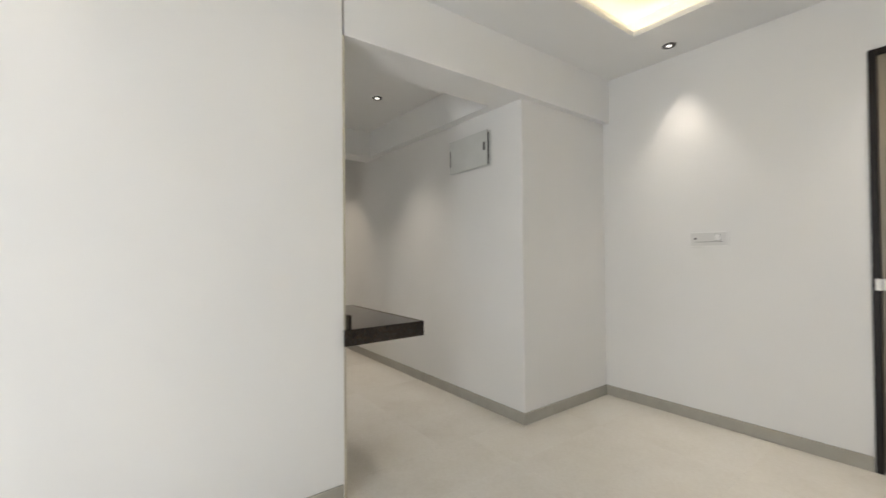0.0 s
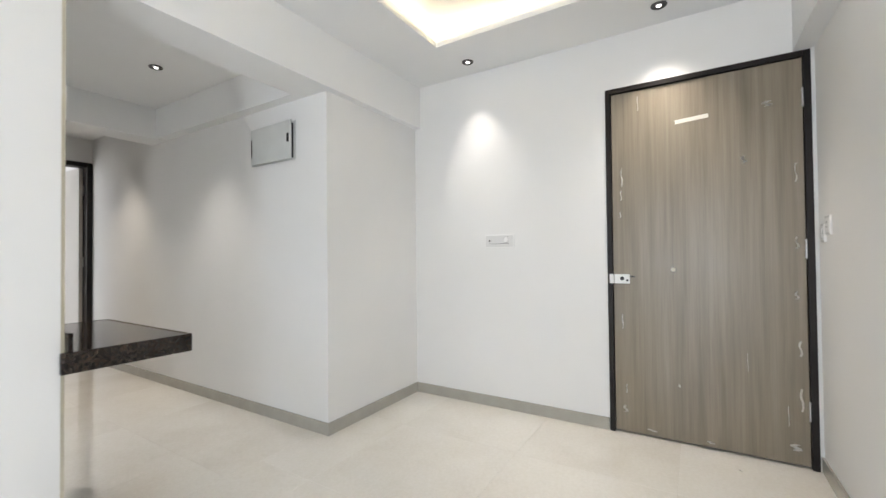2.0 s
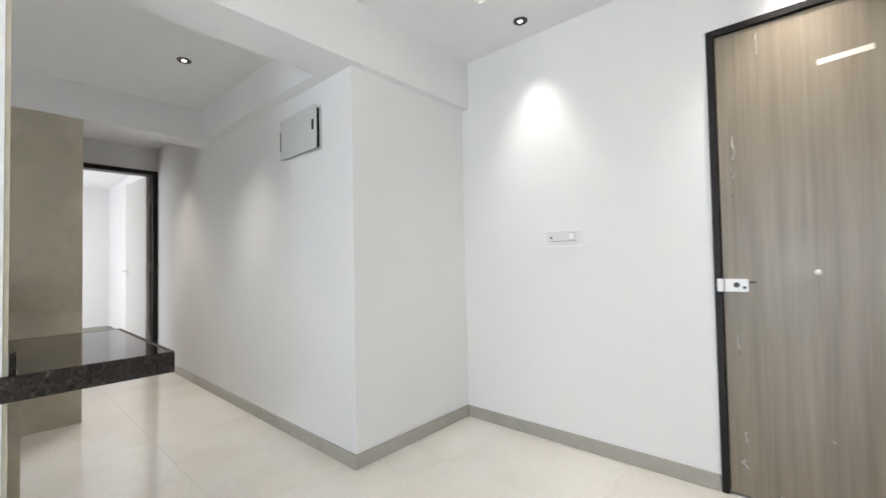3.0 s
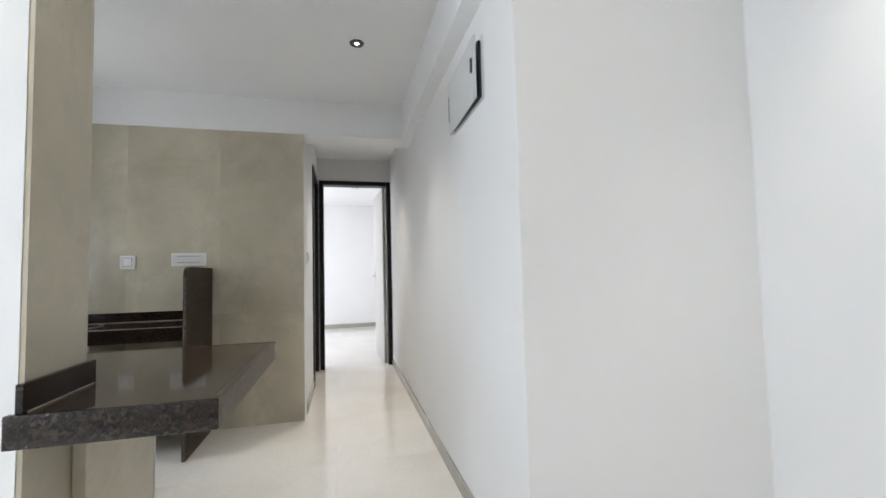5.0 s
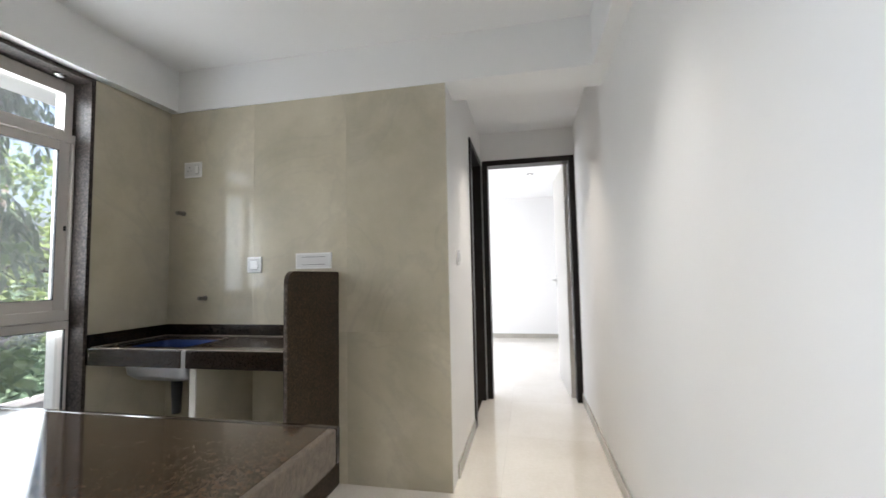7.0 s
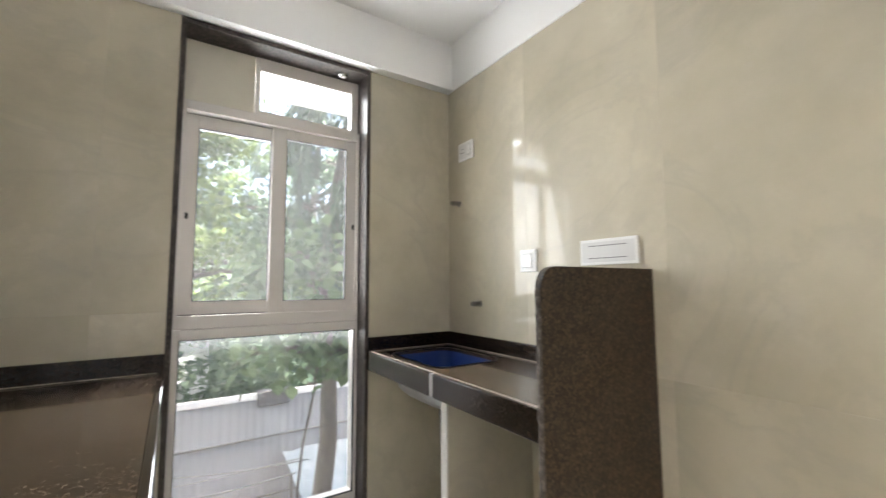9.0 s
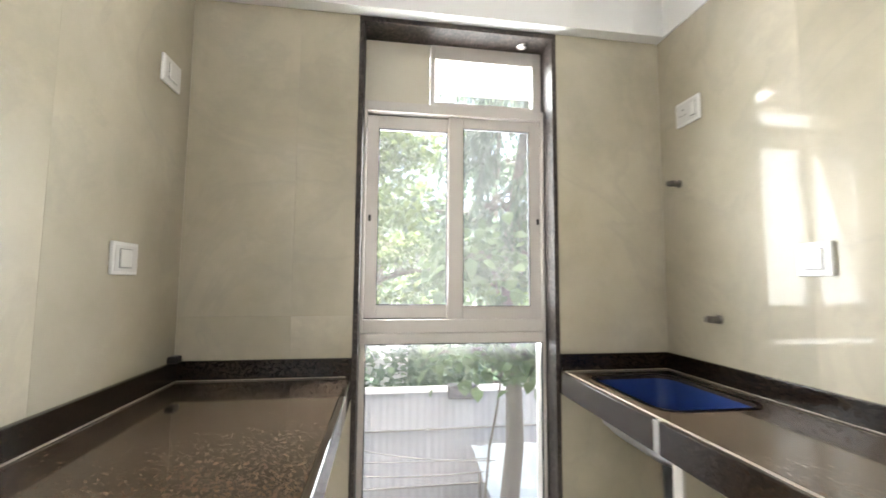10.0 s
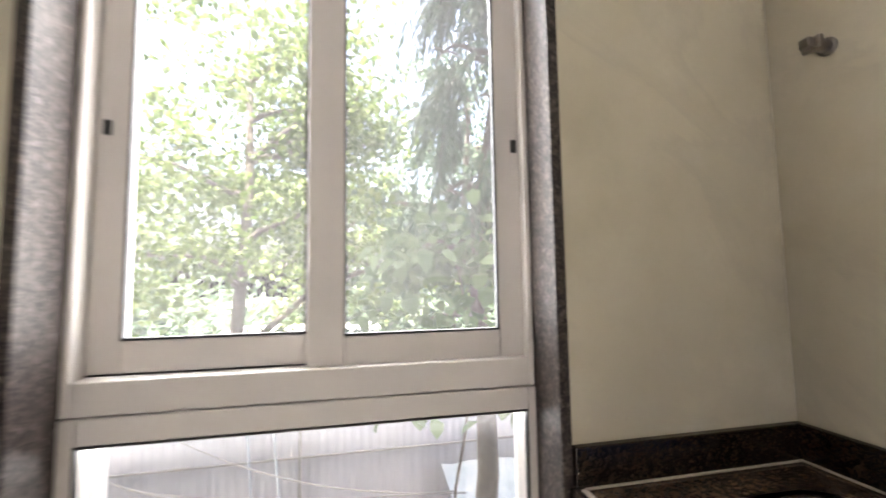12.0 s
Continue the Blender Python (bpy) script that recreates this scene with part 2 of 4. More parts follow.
M_BOWL = mat("bright_steel_bowl", (0.42, 0.43, 0.45), 0.3, 0.9)
M_CHROME = mat("chrome", (0.7, 0.7, 0.7), 0.12, 1.0)
M_BLACK = mat("black_plastic", (0.012, 0.012, 0.012), 0.35)
M_METALDARK = mat("dull_pipe_metal", (0.24, 0.22, 0.20), 0.4, 0.8)
M_BLUE = mottled("blue_protective_film", (0.009, 0.028, 0.13), (0.014, 0.042, 0.18), 14, 0.3, 0.15, 0.004)
M_GLASS = glass("window_glass")
M_GLASS_LOW = glass("dusty_window_glass", (0.018, 0.034))
M_DBBOX = mottled("grey_painted_steel", (0.58, 0.59, 0.57), (0.63, 0.64, 0.62), 5, 0.32, 0.02, 0.001)
M_SEAL = mat("beige_sealant", (0.36, 0.31, 0.25), 0.6)
M_TAPE = mat("masking_tape", (0.72, 0.68, 0.60), 0.6)
M_FILM = mat("torn_clear_film", (0.72, 0.69, 0.63), 0.22)
M_LED = glow("warm_led_strip", (1.0, 0.84, 0.52), 2.9)
M_LAMP = glow("lamp_face", (1.0, 0.97, 0.92), 0.9)
M_RING = mat("dark_bronze_ring", (0.06, 0.055, 0.05), 0.3, 0.7)
M_DOORW = paint("white_door_paint", (0.62, 0.60, 0.56), 0.35)
M_EDGEW = paint("pale_stone_edge", (0.66, 0.64, 0.6), 0.35)
M_LEAF_A = make_leaf("sunny_leaves", (0.07, 0.115, 0.03), (0.19, 0.25, 0.08))
M_LEAF_B = make_leaf("blue_green_leaves", (0.065, 0.11, 0.07), (0.17, 0.23, 0.15))
M_LEAF_C = make_leaf("pale_broad_leaves", (0.09, 0.14, 0.07), (0.20, 0.27, 0.14))
M_BARK = mottled("grey_bark", (0.10, 0.085, 0.07), (0.20, 0.175, 0.15), 14, 0.9, 0.8, 0.03)
M_SHEET = mottled("white_corrugated_sheet", (0.27, 0.28, 0.30), (0.36, 0.37, 0.39), 1.5, 0.45, 0.02, 0.003)
M_RAIL = mottled("weathered_steel_rail", (0.15, 0.145, 0.14), (0.24, 0.235, 0.23), 8, 0.6, 0.1, 0.003)
M_EARTH = mottled("dusty_earth", (0.11, 0.092, 0.07), (0.18, 0.155, 0.12), 0.8, 0.95, 0.5, 0.05)
M_EXT = paint("exterior_white_paint", (0.80, 0.80, 0.80), 0.7)
M_RED = mat("faded_red_plastic", (0.45, 0.07, 0.04), 0.5)
M_TARPD = mottled("dark_grey_tarpaulin", (0.06, 0.063, 0.068), (0.10, 0.104, 0.11), 5, 0.6, 0.4, 0.02)
M_TARP = mottled("pale_blue_tarpaulin", (0.17, 0.21, 0.24), (0.25, 0.29, 0.32), 3, 0.5, 0.4, 0.03)

# ---- mesh helpers ----


def mesh_ob(name, bm, material, parent=None, label="", smooth=False):
    me = bpy.data.meshes.new(name)
    bm.normal_update()
    bm.to_mesh(me)
    bm.free()
    for mm in (material if isinstance(material, (list, tuple)) else [material]):
        me.materials.append(mm)
    if smooth:
        for p in me.polygons:
            p.use_smooth = True
    ob = new(name, me)
    if parent:
        ob.parent = parent
    if label:
        ob["label"] = label
    return ob


def part(name, bm, material, parent, label="", smooth=False):
    return mesh_ob(name, bm, material, parent, label, smooth)


def box(lo, hi, bevel=0.0, bm=None, seg=2):
    b = bm or bmesh.new()
    c = [(lo[i] + hi[i]) / 2 for i in range(3)]
    s = [abs(hi[i] - lo[i]) for i in range(3)]
    tmp = bmesh.new() if bm else b
    bmesh.ops.create_cube(tmp, size=1, matrix=Matrix.Translation(c) @ Matrix.Diagonal((*s, 1)))
    if bevel:
        bmesh.ops.bevel(tmp, geom=list(tmp.edges), offset=bevel, segments=seg, profile=0.5, affect="EDGES")
    if bm:
        me = bpy.data.meshes.new("tmp")
        tmp.to_mesh(me)
        tmp.free()
        b.from_mesh(me)
        bpy.data.meshes.remove(me)
    return b


def boxes(items, bevel=0.0):
    b = bmesh.new()
    for lo, hi in items:
        box(lo, hi, bevel, b)
    return b


def cyl(a, b_, r0, r1=None, seg=20, bm=None):
    b = bm or bmesh.new()
    a, b_ = Vector(a), Vector(b_)
    r1 = r0 if r1 is None else r1
    rot = (b_ - a).to_track_quat("Z", "Y").to_matrix().to_4x4()
    bmesh.ops.create_cone(b, cap_ends=True, segments=seg, radius1=r0, radius2=r1, depth=(b_ - a).length, matrix=Matrix.Translation((a + b_) / 2) @ rot)
    return b


def prism(points, z0, z1, bevel=0.0):
    """An upright prism over a plan polygon."""
    b = bmesh.new()
    lo = [b.verts.new((x, y, z0)) for x, y in points]
    f = b.faces.new(lo)
    r = bmesh.ops.extrude_face_region(b, geom=[f])
    for v in r["geom"]:
        if isinstance(v, bmesh.types.BMVert):
            v.co.z = z1
    bmesh.ops.recalc_face_normals(b, faces=b.faces)
    if bevel:
        bmesh.ops.bevel(b, geom=list(b.edges), offset=bevel, segments=2, affect="EDGES")
    return b


def rounded(x0, y0, x1, y1, r, n=5):
    pts = []
    for cx, cy, a0 in ((x1 - r, y1 - r, 0), (x0 + r, y1 - r, 90), (x0 + r, y0 + r, 180), (x1 - r, y0 + r, 270)):
        for i in range(n + 1):
            a = radians(a0 + 90 * i / n)
            pts.append((cx + r * math.cos(a), cy + r * math.sin(a)))
    return pts


def structure(name, bm, material, label, category="wall"):
    return tagged(mesh_ob(name, bm, material), label, category, kind="structure")


def thing(name, at, label, category, group=""):
    e = new(name)
    e.empty_display_size = 0.1
    e.location = at
    bpy.context.view_layer.update()
    return tagged(e, label, category, group)


def sub(name, bm, material, parent, label="", smooth=False):
    ob = part(name, bm, material, parent, label, smooth)
    if parent.parent is None:
        ob.matrix_parent_inverse = Matrix.Translation(parent.location).inverted()
    return ob


# ---- plan ----
WX, KX, WY = 1.0, 0.018, 0.012          # entrance wall, corridor wall, short return wall
SY, LY = -2.54, -0.043                  # south wall, living face of the dividing wall
JX, KY = -1.276, 0.2                    # end of the dividing wall, its kitchen face
TX, TY, CX = -2.63, 2.092, -0.843       # window wall, sink wall, west wall of the corridor
DY = 3.75                               # bedroom door wall
BEAM, LIV, KIT = 2.203, 2.545, 2.467    # beam soffits, living ceiling, kitchen ceiling
TOP = 2.85
G = 0.012                               # thickness of wall tiles

# floor slab
structure("floor", boxes([((-4.4, -2.7, -0.15), (1.2, 0.055, -0.006)), ((-2.88, 0.055, -0.15), (1.2, 7.6, -0.006))]), M_GROUT, "cream polished vitrified tile floor with fine joints", "floor")
floor_ob = bpy.data.objects["floor"]

# walls
structure("wall_entrance", boxes([((WX, SY - 0.15, 0), (WX + 0.15, -2.524, TOP)), ((WX, -1.506, 0), (WX + 0.15, 0.16, TOP)), ((WX, -2.524, 2.198), (WX + 0.15, -1.506, TOP))]), M_WALL, "white painted wall around the main door")
# unseen; blocks outside light that would leak under the main door
structure("wall_light_stop", box((WX + 0.151, SY - 0.15, -0.14), (WX + 0.2, 0.16, TOP)), M_WALL, "plain unseen wall added behind the main door to stop light")
structure("wall_south", box((-4.4, SY - 0.15, 0), (WX, SY, TOP)), M_WALL, "plain white painted living room wall")
structure("wall_return", box((KX, WY, 0), (WX, 0.16, TOP)), M_WALL, "short white return wall beside the passage")
structure("wall_corridor_east", box((KX, 0.16, 0), (KX + 0.15, DY, TOP)), M_WALL, "long white corridor wall with light scallops")
structure("wall_dividing", boxes([((-4.4, LY, 0), (-2.9, 0.055, TOP)), ((-2.9, LY, 0), (JX - G, KY - G, TOP))]), M_WALL, "white wall between living room and kitchen")
structure("wall_west_living", boxes([((-4.4, SY, 0), (-4.25, -2.3, TOP)), ((-4.4, -0.9, 0), (-4.25, LY, TOP)), ((-4.4, -2.3, 2.1), (-4.25, -0.9, TOP)), ((-4.4, -2.3, 0), (-4.25, -0.9, 0.1))]), M_WALL, "white wall with a window opening")
wx0 = TX - G
structure("wall_window", boxes([((wx0 - 0.25, KY - G, 0), (wx0, 0.806, TOP)), ((wx0 - 0.25, 1.62, 0), (wx0, TY + 0.15, TOP)), ((wx0 - 0.25, 0.806, 2.203), (wx0, 1.62, TOP)), ((wx0 - 0.25, 0.806, 0), (wx0, 1.62, 0.06))]), M_WALL, "kitchen outer wall with a tall window opening")
structure("wall_sink", box((wx0, TY + G, 0), (CX - G, TY + 0.15, TOP)), M_WALL, "wall behind the kitchen sink, tiled")
structure("wall_corridor_west", boxes([((CX - 0.15, TY + 0.15, 0), (CX, 3.0, TOP)), ((CX - 0.15, 3.0, 2.2), (CX, DY, TOP))]), M_WALL, "white corridor wall with a bathroom doorway")
structure("wall_sink_end", box((CX - G, TY + 0.006, 0), (CX, TY + 0.15, TOP)), M_WALL, "plastered end of the tiled wall")
structure("wall_bedroom_door", boxes([((-2.75, DY, 0), (CX + 0.021, DY + 0.13, TOP)), ((KX, DY, 0), (0.5, DY + 0.13, TOP)), ((CX + 0.021, DY, 2.206), (KX, DY + 0.13, TOP))]), M_WALL, "white wall above the bedroom door")
structure("wall_bedroom_back", box((-2.75, 7.4, 0), (0.5, 7.55, TOP)), M_WALL, "white back wall of the bedroom")
structure("wall_bedroom_east", box((0.17, DY + 0.13, 0), (0.32, 7.4, TOP)), M_WALL, "white side wall of the bedroom")
structure("wall_bedroom_west", boxes([((-2.75, DY + 0.13, 0), (-2.6, 4.4, TOP)), ((-2.75, 6.8, 0), (-2.6, 7.4, TOP)), ((-2.75, 4.4, 2.2), (-2.6, 6.8, TOP)), ((-2.75, 4.4, 0), (-2.6, 6.8, 0.5))]), M_WALL, "white bedroom wall with a window opening")
structure("wall_bathroom", boxes([((-2.3, TY + 0.15, 0), (-2.2, DY, TOP))]), M_WALL, "plain wall closing the bathroom")

# beams
structure("beam_passage", box((JX, LY, BEAM), (WX, 0.245, TOP - 0.01)), M_CEIL, "white plastered beam over the passage", "beam")
structure("beam_corridor", box((-0.065, 0.245, BEAM), (KX, TY - 0.008, KIT + 0.02)), M_CEIL, "narrow white plastered beam along the corridor", "beam")
structure("beam_sink", box((TX - G, TY - 0.008, BEAM - 0.004), (KX, TY + 0.25, TOP - 0.01)), M_CEIL, "white plastered beam over the tiled wall", "beam")
structure("beam_window", box((TX - G, KY - G, BEAM), (TX + 0.055, TY - 0.008, KIT + 0.02)), M_CEIL, "white plastered beam over the window", "beam")
structure("beam_south", box((-4.25, SY, BEAM), (WX, SY + 0.087, LIV + 0.02)), M_CEIL, "white plastered beam along the wall", "beam")

# ceilings
hx0, hx1, hy0, hy1 = -3.2, 0.504, -2.05, -0.519
structure("ceiling_living", boxes([((-4.25, hy1, LIV), (WX, LY, LIV + 0.035)), ((-4.25, SY, LIV), (WX, hy0, LIV + 0.035)), ((hx1, hy0, LIV), (WX, hy1, LIV + 0.035)), ((-4.25, hy0, LIV), (hx0, hy1, LIV + 0.035))]), M_CEIL, "white false ceiling with a lit tray", "ceiling")
structure("ceiling_tray", box((-4.25, SY, LIV + 0.15), (WX, LY, TOP - 0.02)), M_CEIL, "white tray ceiling washed by warm cove light", "ceiling")
structure("ceiling_tray_side", boxes([((hx1 + 0.09, hy0 - 0.09, LIV + 0.035), (hx1 + 0.12, hy1 + 0.09, LIV + 0.15)), ((hx0 - 0.09, hy1 + 0.09, LIV + 0.035), (hx1 + 0.12, hy1 + 0.12, LIV + 0.15)), ((hx0 - 0.09, hy0 - 0.12, LIV + 0.035), (hx1 + 0.12, hy0 - 0.09, LIV + 0.15)), ((hx0 - 0.12, hy0 - 0.12, LIV + 0.035), (hx0 - 0.09, hy1 + 0.12, LIV + 0.15))]), M_CEIL, "white upstand of the tray", "ceiling")
structure("ceiling_kitchen", box((TX - G, 0.245, KIT), (KX, TY - 0.008, KIT + 0.1)), M_CEIL, "smooth white kitchen ceiling", "ceiling")
structure("ceiling_kitchen_edge", box((TX - G, KY - G, KIT), (JX, 0.245, KIT + 0.1)), M_CEIL, "smooth white kitchen ceiling", "ceiling")
structure("ceiling_corridor", box((-2.3, TY + 0.25, KIT), (KX, DY, KIT + 0.1)), M_CEIL, "smooth white corridor ceiling", "ceiling")
structure("ceiling_bedroom", box((-2.75, DY + 0.13, 2.5), (0.5, 7.4, 2.62)), M_CEIL, "white bedroom ceiling", "ceiling")
# unseen slab added above the ceilings to block the sun
structure("roof", boxes([((-4.4, SY - 0.15, TOP), (WX + 0.2, 0.055, TOP + 0.15)), ((-2.9, 0.055, TOP), (WX + 0.2, 7.55, TOP + 0.15))]), M_EXT, "unseen concrete slab over the flat that keeps the sun out", "roof")

# skirting
BH, BT = 0.078, 0.012
skirts = [((KX - BT, WY - BT, 0), (KX, DY - 0.002, BH)), ((KX, WY - BT, 0), (WX, WY, BH)), ((WX - BT, -1.504, 0), (WX, WY - BT, BH)),
          ((-4.25, SY, 0), (WX - 0.004, SY + BT, BH)), ((-4.25, LY - BT, 0), (JX - 0.02, LY, BH)), ((CX, TY + 0.16, 0), (CX + BT, 2.98, BH)),
          ((-2.6, 7.4 - BT, 0), (0.17, 7.4, BH)), ((0.17 - BT, DY + 0.14, 0), (0.17, 7.4 - BT, BH))]
for i, (lo, hi) in enumerate(skirts):
    structure("baseboard_%d" % (i + 1), box(lo, hi, 0.002), M_BASE, "grey-beige tile skirting along the wall", "baseboard")

# cove light
for lo, hi in (((hx1 + 0.05, hy0, LIV + 0.036), (hx1 + 0.065, hy1 + 0.06, LIV + 0.046)), ((hx0, hy1 + 0.05, LIV + 0.036), (hx1 + 0.045, hy1 + 0.065, LIV + 0.046)),
               ((hx0, hy0 - 0.065, LIV + 0.036), (hx1 + 0.045, hy0 - 0.05, LIV + 0.046)), ((hx0 - 0.065, hy0, LIV + 0.036), (hx0 - 0.05, hy1 + 0.06, LIV + 0.046))):
    tagged(mesh_ob("led_strip", box(lo, hi, 0.002), M_LED), "warm white led strip hidden in the ceiling cove", "light", "cove lights")


# ---- fixtures ----
def downlight(x, y, z, watts, spot=74, color=(1.0, 0.95, 0.86)):
    e = thing("downlight", (x, y, z), "small recessed ceiling downlight with dark bronze rim", "downlight", "ceiling downlights")
    b = bmesh.new()
    n = 28
    prof = [(0.034, -0.0005), (0.036, -0.005), (0.041, -0.005), (0.043, 0.0), (0.034, 0.0)]
    rings = [[b.verts.new((r * math.cos(2 * math.pi * i / n), r * math.sin(2 * math.pi * i / n), h)) for i in range(n)] for r, h in prof]
    for k in range(len(rings) - 1):
        for i in range(n):
            b.faces.new((rings[k][i], rings[k][(i + 1) % n], rings[k + 1][(i + 1) % n], rings[k + 1][i]))
    part("rim", b, M_RING, e, "", True)
    part("reflector", cyl((0, 0, -0.0035), (0, 0, -0.001), 0.0345, 0.0345, 28), M_RING, e)
    part("lens", cyl((0, 0, -0.007), (0, 0, -0.0035), 0.011, 0.015, 20), M_LAMP, e, "bright frosted lens")
    d = bpy.data.lights.new("downlight_beam", "SPOT")
    d.energy, d.spot_size, d.spot_blend, d.shadow_soft_size, d.color = watts, radians(spot), 1.0, 0.025, color
    s = new("downlight_beam", d)
    s.matrix_world = look((x, y, z - 0.012), (x, y, 0))
    return e


downlight(0.803, -0.602, LIV, 7.4, 75)
downlight(0.79, -1.84, LIV, 15.0, 86)
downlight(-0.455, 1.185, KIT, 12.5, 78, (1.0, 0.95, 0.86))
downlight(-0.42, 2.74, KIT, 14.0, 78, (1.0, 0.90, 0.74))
downlight(-2.45, -0.28, LIV, 2.4)
downlight(-0.35, 5.6, 2.5, 5.5)


def plate(at, facing, w, h, layout, label):
    """A wall plate; layout: rows of (x, z, w, h, kind) on its face, u to the right as one looks at it."""
    e = new("switch_plate")
    e.matrix_world = pose(*at, 0, 0, facing)
    tagged(e, label, "switch")
    part("frame", box((-w / 2, -0.0105, -h / 2), (w / 2, 0, h / 2), 0.003), M_PLASTIC, e)
    part("insert", box((-w / 2 + 0.008, -0.0120, -h / 2 + 0.01), (w / 2 - 0.008, -0.0085, h / 2 - 0.01), 0.001), M_PLASTIC2, e)
    for u, z, ww, hh, kind in layout:
        if kind == "rocker":
            part("rocker", box((u - ww / 2, -0.0165, z - hh / 2), (u + ww / 2, -0.011, z + hh / 2), 0.0025), M_PLASTIC, e)
            part("rocker_gap", box((u - ww / 2 - 0.001, -0.0126, z - hh / 2 - 0.0012), (u + ww / 2 + 0.001, -0.0112, z + hh / 2 + 0.0012)), M_GAP, e)
        elif kind == "hole":
            part("socket_hole", cyl((u, -0.0128, z), (u, -0.0105, z), ww / 2, ww / 2, 14), M_GAP, e)
        elif kind == "line":
            part("groove", box((u - ww / 2, -0.0126, z - hh / 2), (u + ww / 2, -0.0112, z + hh / 2)), M_GAP, e)
    return e


def socket(u):
    return [(u, 0.014, 0.007, 0, "hole"), (u - 0.011, -0.008, 0.006, 0, "hole"), (u + 0.011, -0.008, 0.006, 0, "hole")]


# facing: 0 looks to -y, 90 looks to +x, 180 to +y, 270 to -x
plate((WX, -0.751, 1.236), 270, 0.234, 0.105, [(-0.078, 0.004, 0.014, 0, "hole"), (0.0, -0.018, 0.165, 0.0022, "line"), (0.055, 0.010, 0.03, 0.04, "rocker")], "white modular socket and switch plate on the wall")
plate((-1.632, TY, 1.232), 0, 0.226, 0.092, [(0, 0.022, 0.15, 0.002, "line"), (0, -0.022, 0.15, 0.002, "line")], "wide white switch plate above the granite upright")
plate((-2.016, TY, 1.218), 0, 0.094, 0.094, [(0, 0, 0.05, 0.055, "rocker")], "square white switch plate on grey tile")
plate((-2.456, TY, 1.822), 0, 0.123, 0.098, socket(-0.02) + [(0.033, 0, 0.022, 0.05, "rocker")], "white socket plate high on grey tile")
plate((-2.302, KY, 1.207), 180, 0.112, 0.09, [(-0.004, 0.0, 0.052, 0.05, "rocker")], "white switch plate with one square rocker on tile")
plate((-2.483, KY, 1.832), 180, 0.112, 0.09, [(0.0, 0, 0.05, 0.05, "rocker")], "white socket plate high on beige tile")
plate((0.895, SY, 1.225), 180, 0.07, 0.09, [(0, 0, 0.03, 0.05, "rocker")], "small white bell switch beside the main door")
plate((0.80, SY, 1.26), 180, 0.09, 0.09, socket(0.0), "white socket plate beside the main door")
plate((CX, 2.375, 1.24), 90, 0.09, 0.09, [(0, 0, 0.05, 0.05, "rocker")], "white switch plate on the corridor wall")


def distribution_box():
    y0, y1, z0, z1 = 0.312, 0.775, 1.80, 2.066
    e = thing("distribution_board", (KX, (y0 + y1) / 2, z0), "grey steel electrical distribution board with slightly open cover on the wall", "fuse box")
    sub("back_box", box((KX - 0.016, y0 + 0.02, z0 + 0.014), (KX, y1 - 0.02, z1 - 0.014), 0.002), M_BLACK, e, "dark recess")
    sub("flange", boxes([((KX - 0.004, y0, z0), (KX, y1, z1))], 0.001), M_DBBOX, e)
    b = box((-0.012, -(y1 - y0) + 0.004, z0 + 0.002), (0, 0.0, z1 - 0.002), 0.003)
    bmesh.ops.transform(b, matrix=Matrix.Translation((KX - 0.017, y1 - 0.002, 0)) @ Matrix.Rotation(radians(-1.7), 4, "Z"), verts=b.verts)
    door = sub("cover", b, M_DBBOX, e, "pale grey hinged cover")
    b = box((KX - 0.0485, y0 + 0.02, 1.915), (KX - 0.036, y0 + 0.036, 1.975), 0.002)
    part("latch", b, M_BLACK, door, "black latch")
    b = box((KX - 0.031, y1 - 0.018, 1.86), (KX - 0.027, y1 - 0.008, 1.99), 0.001)
    part("slot", b, M_BLACK, door, "dark hinge slot")


distribution_box()


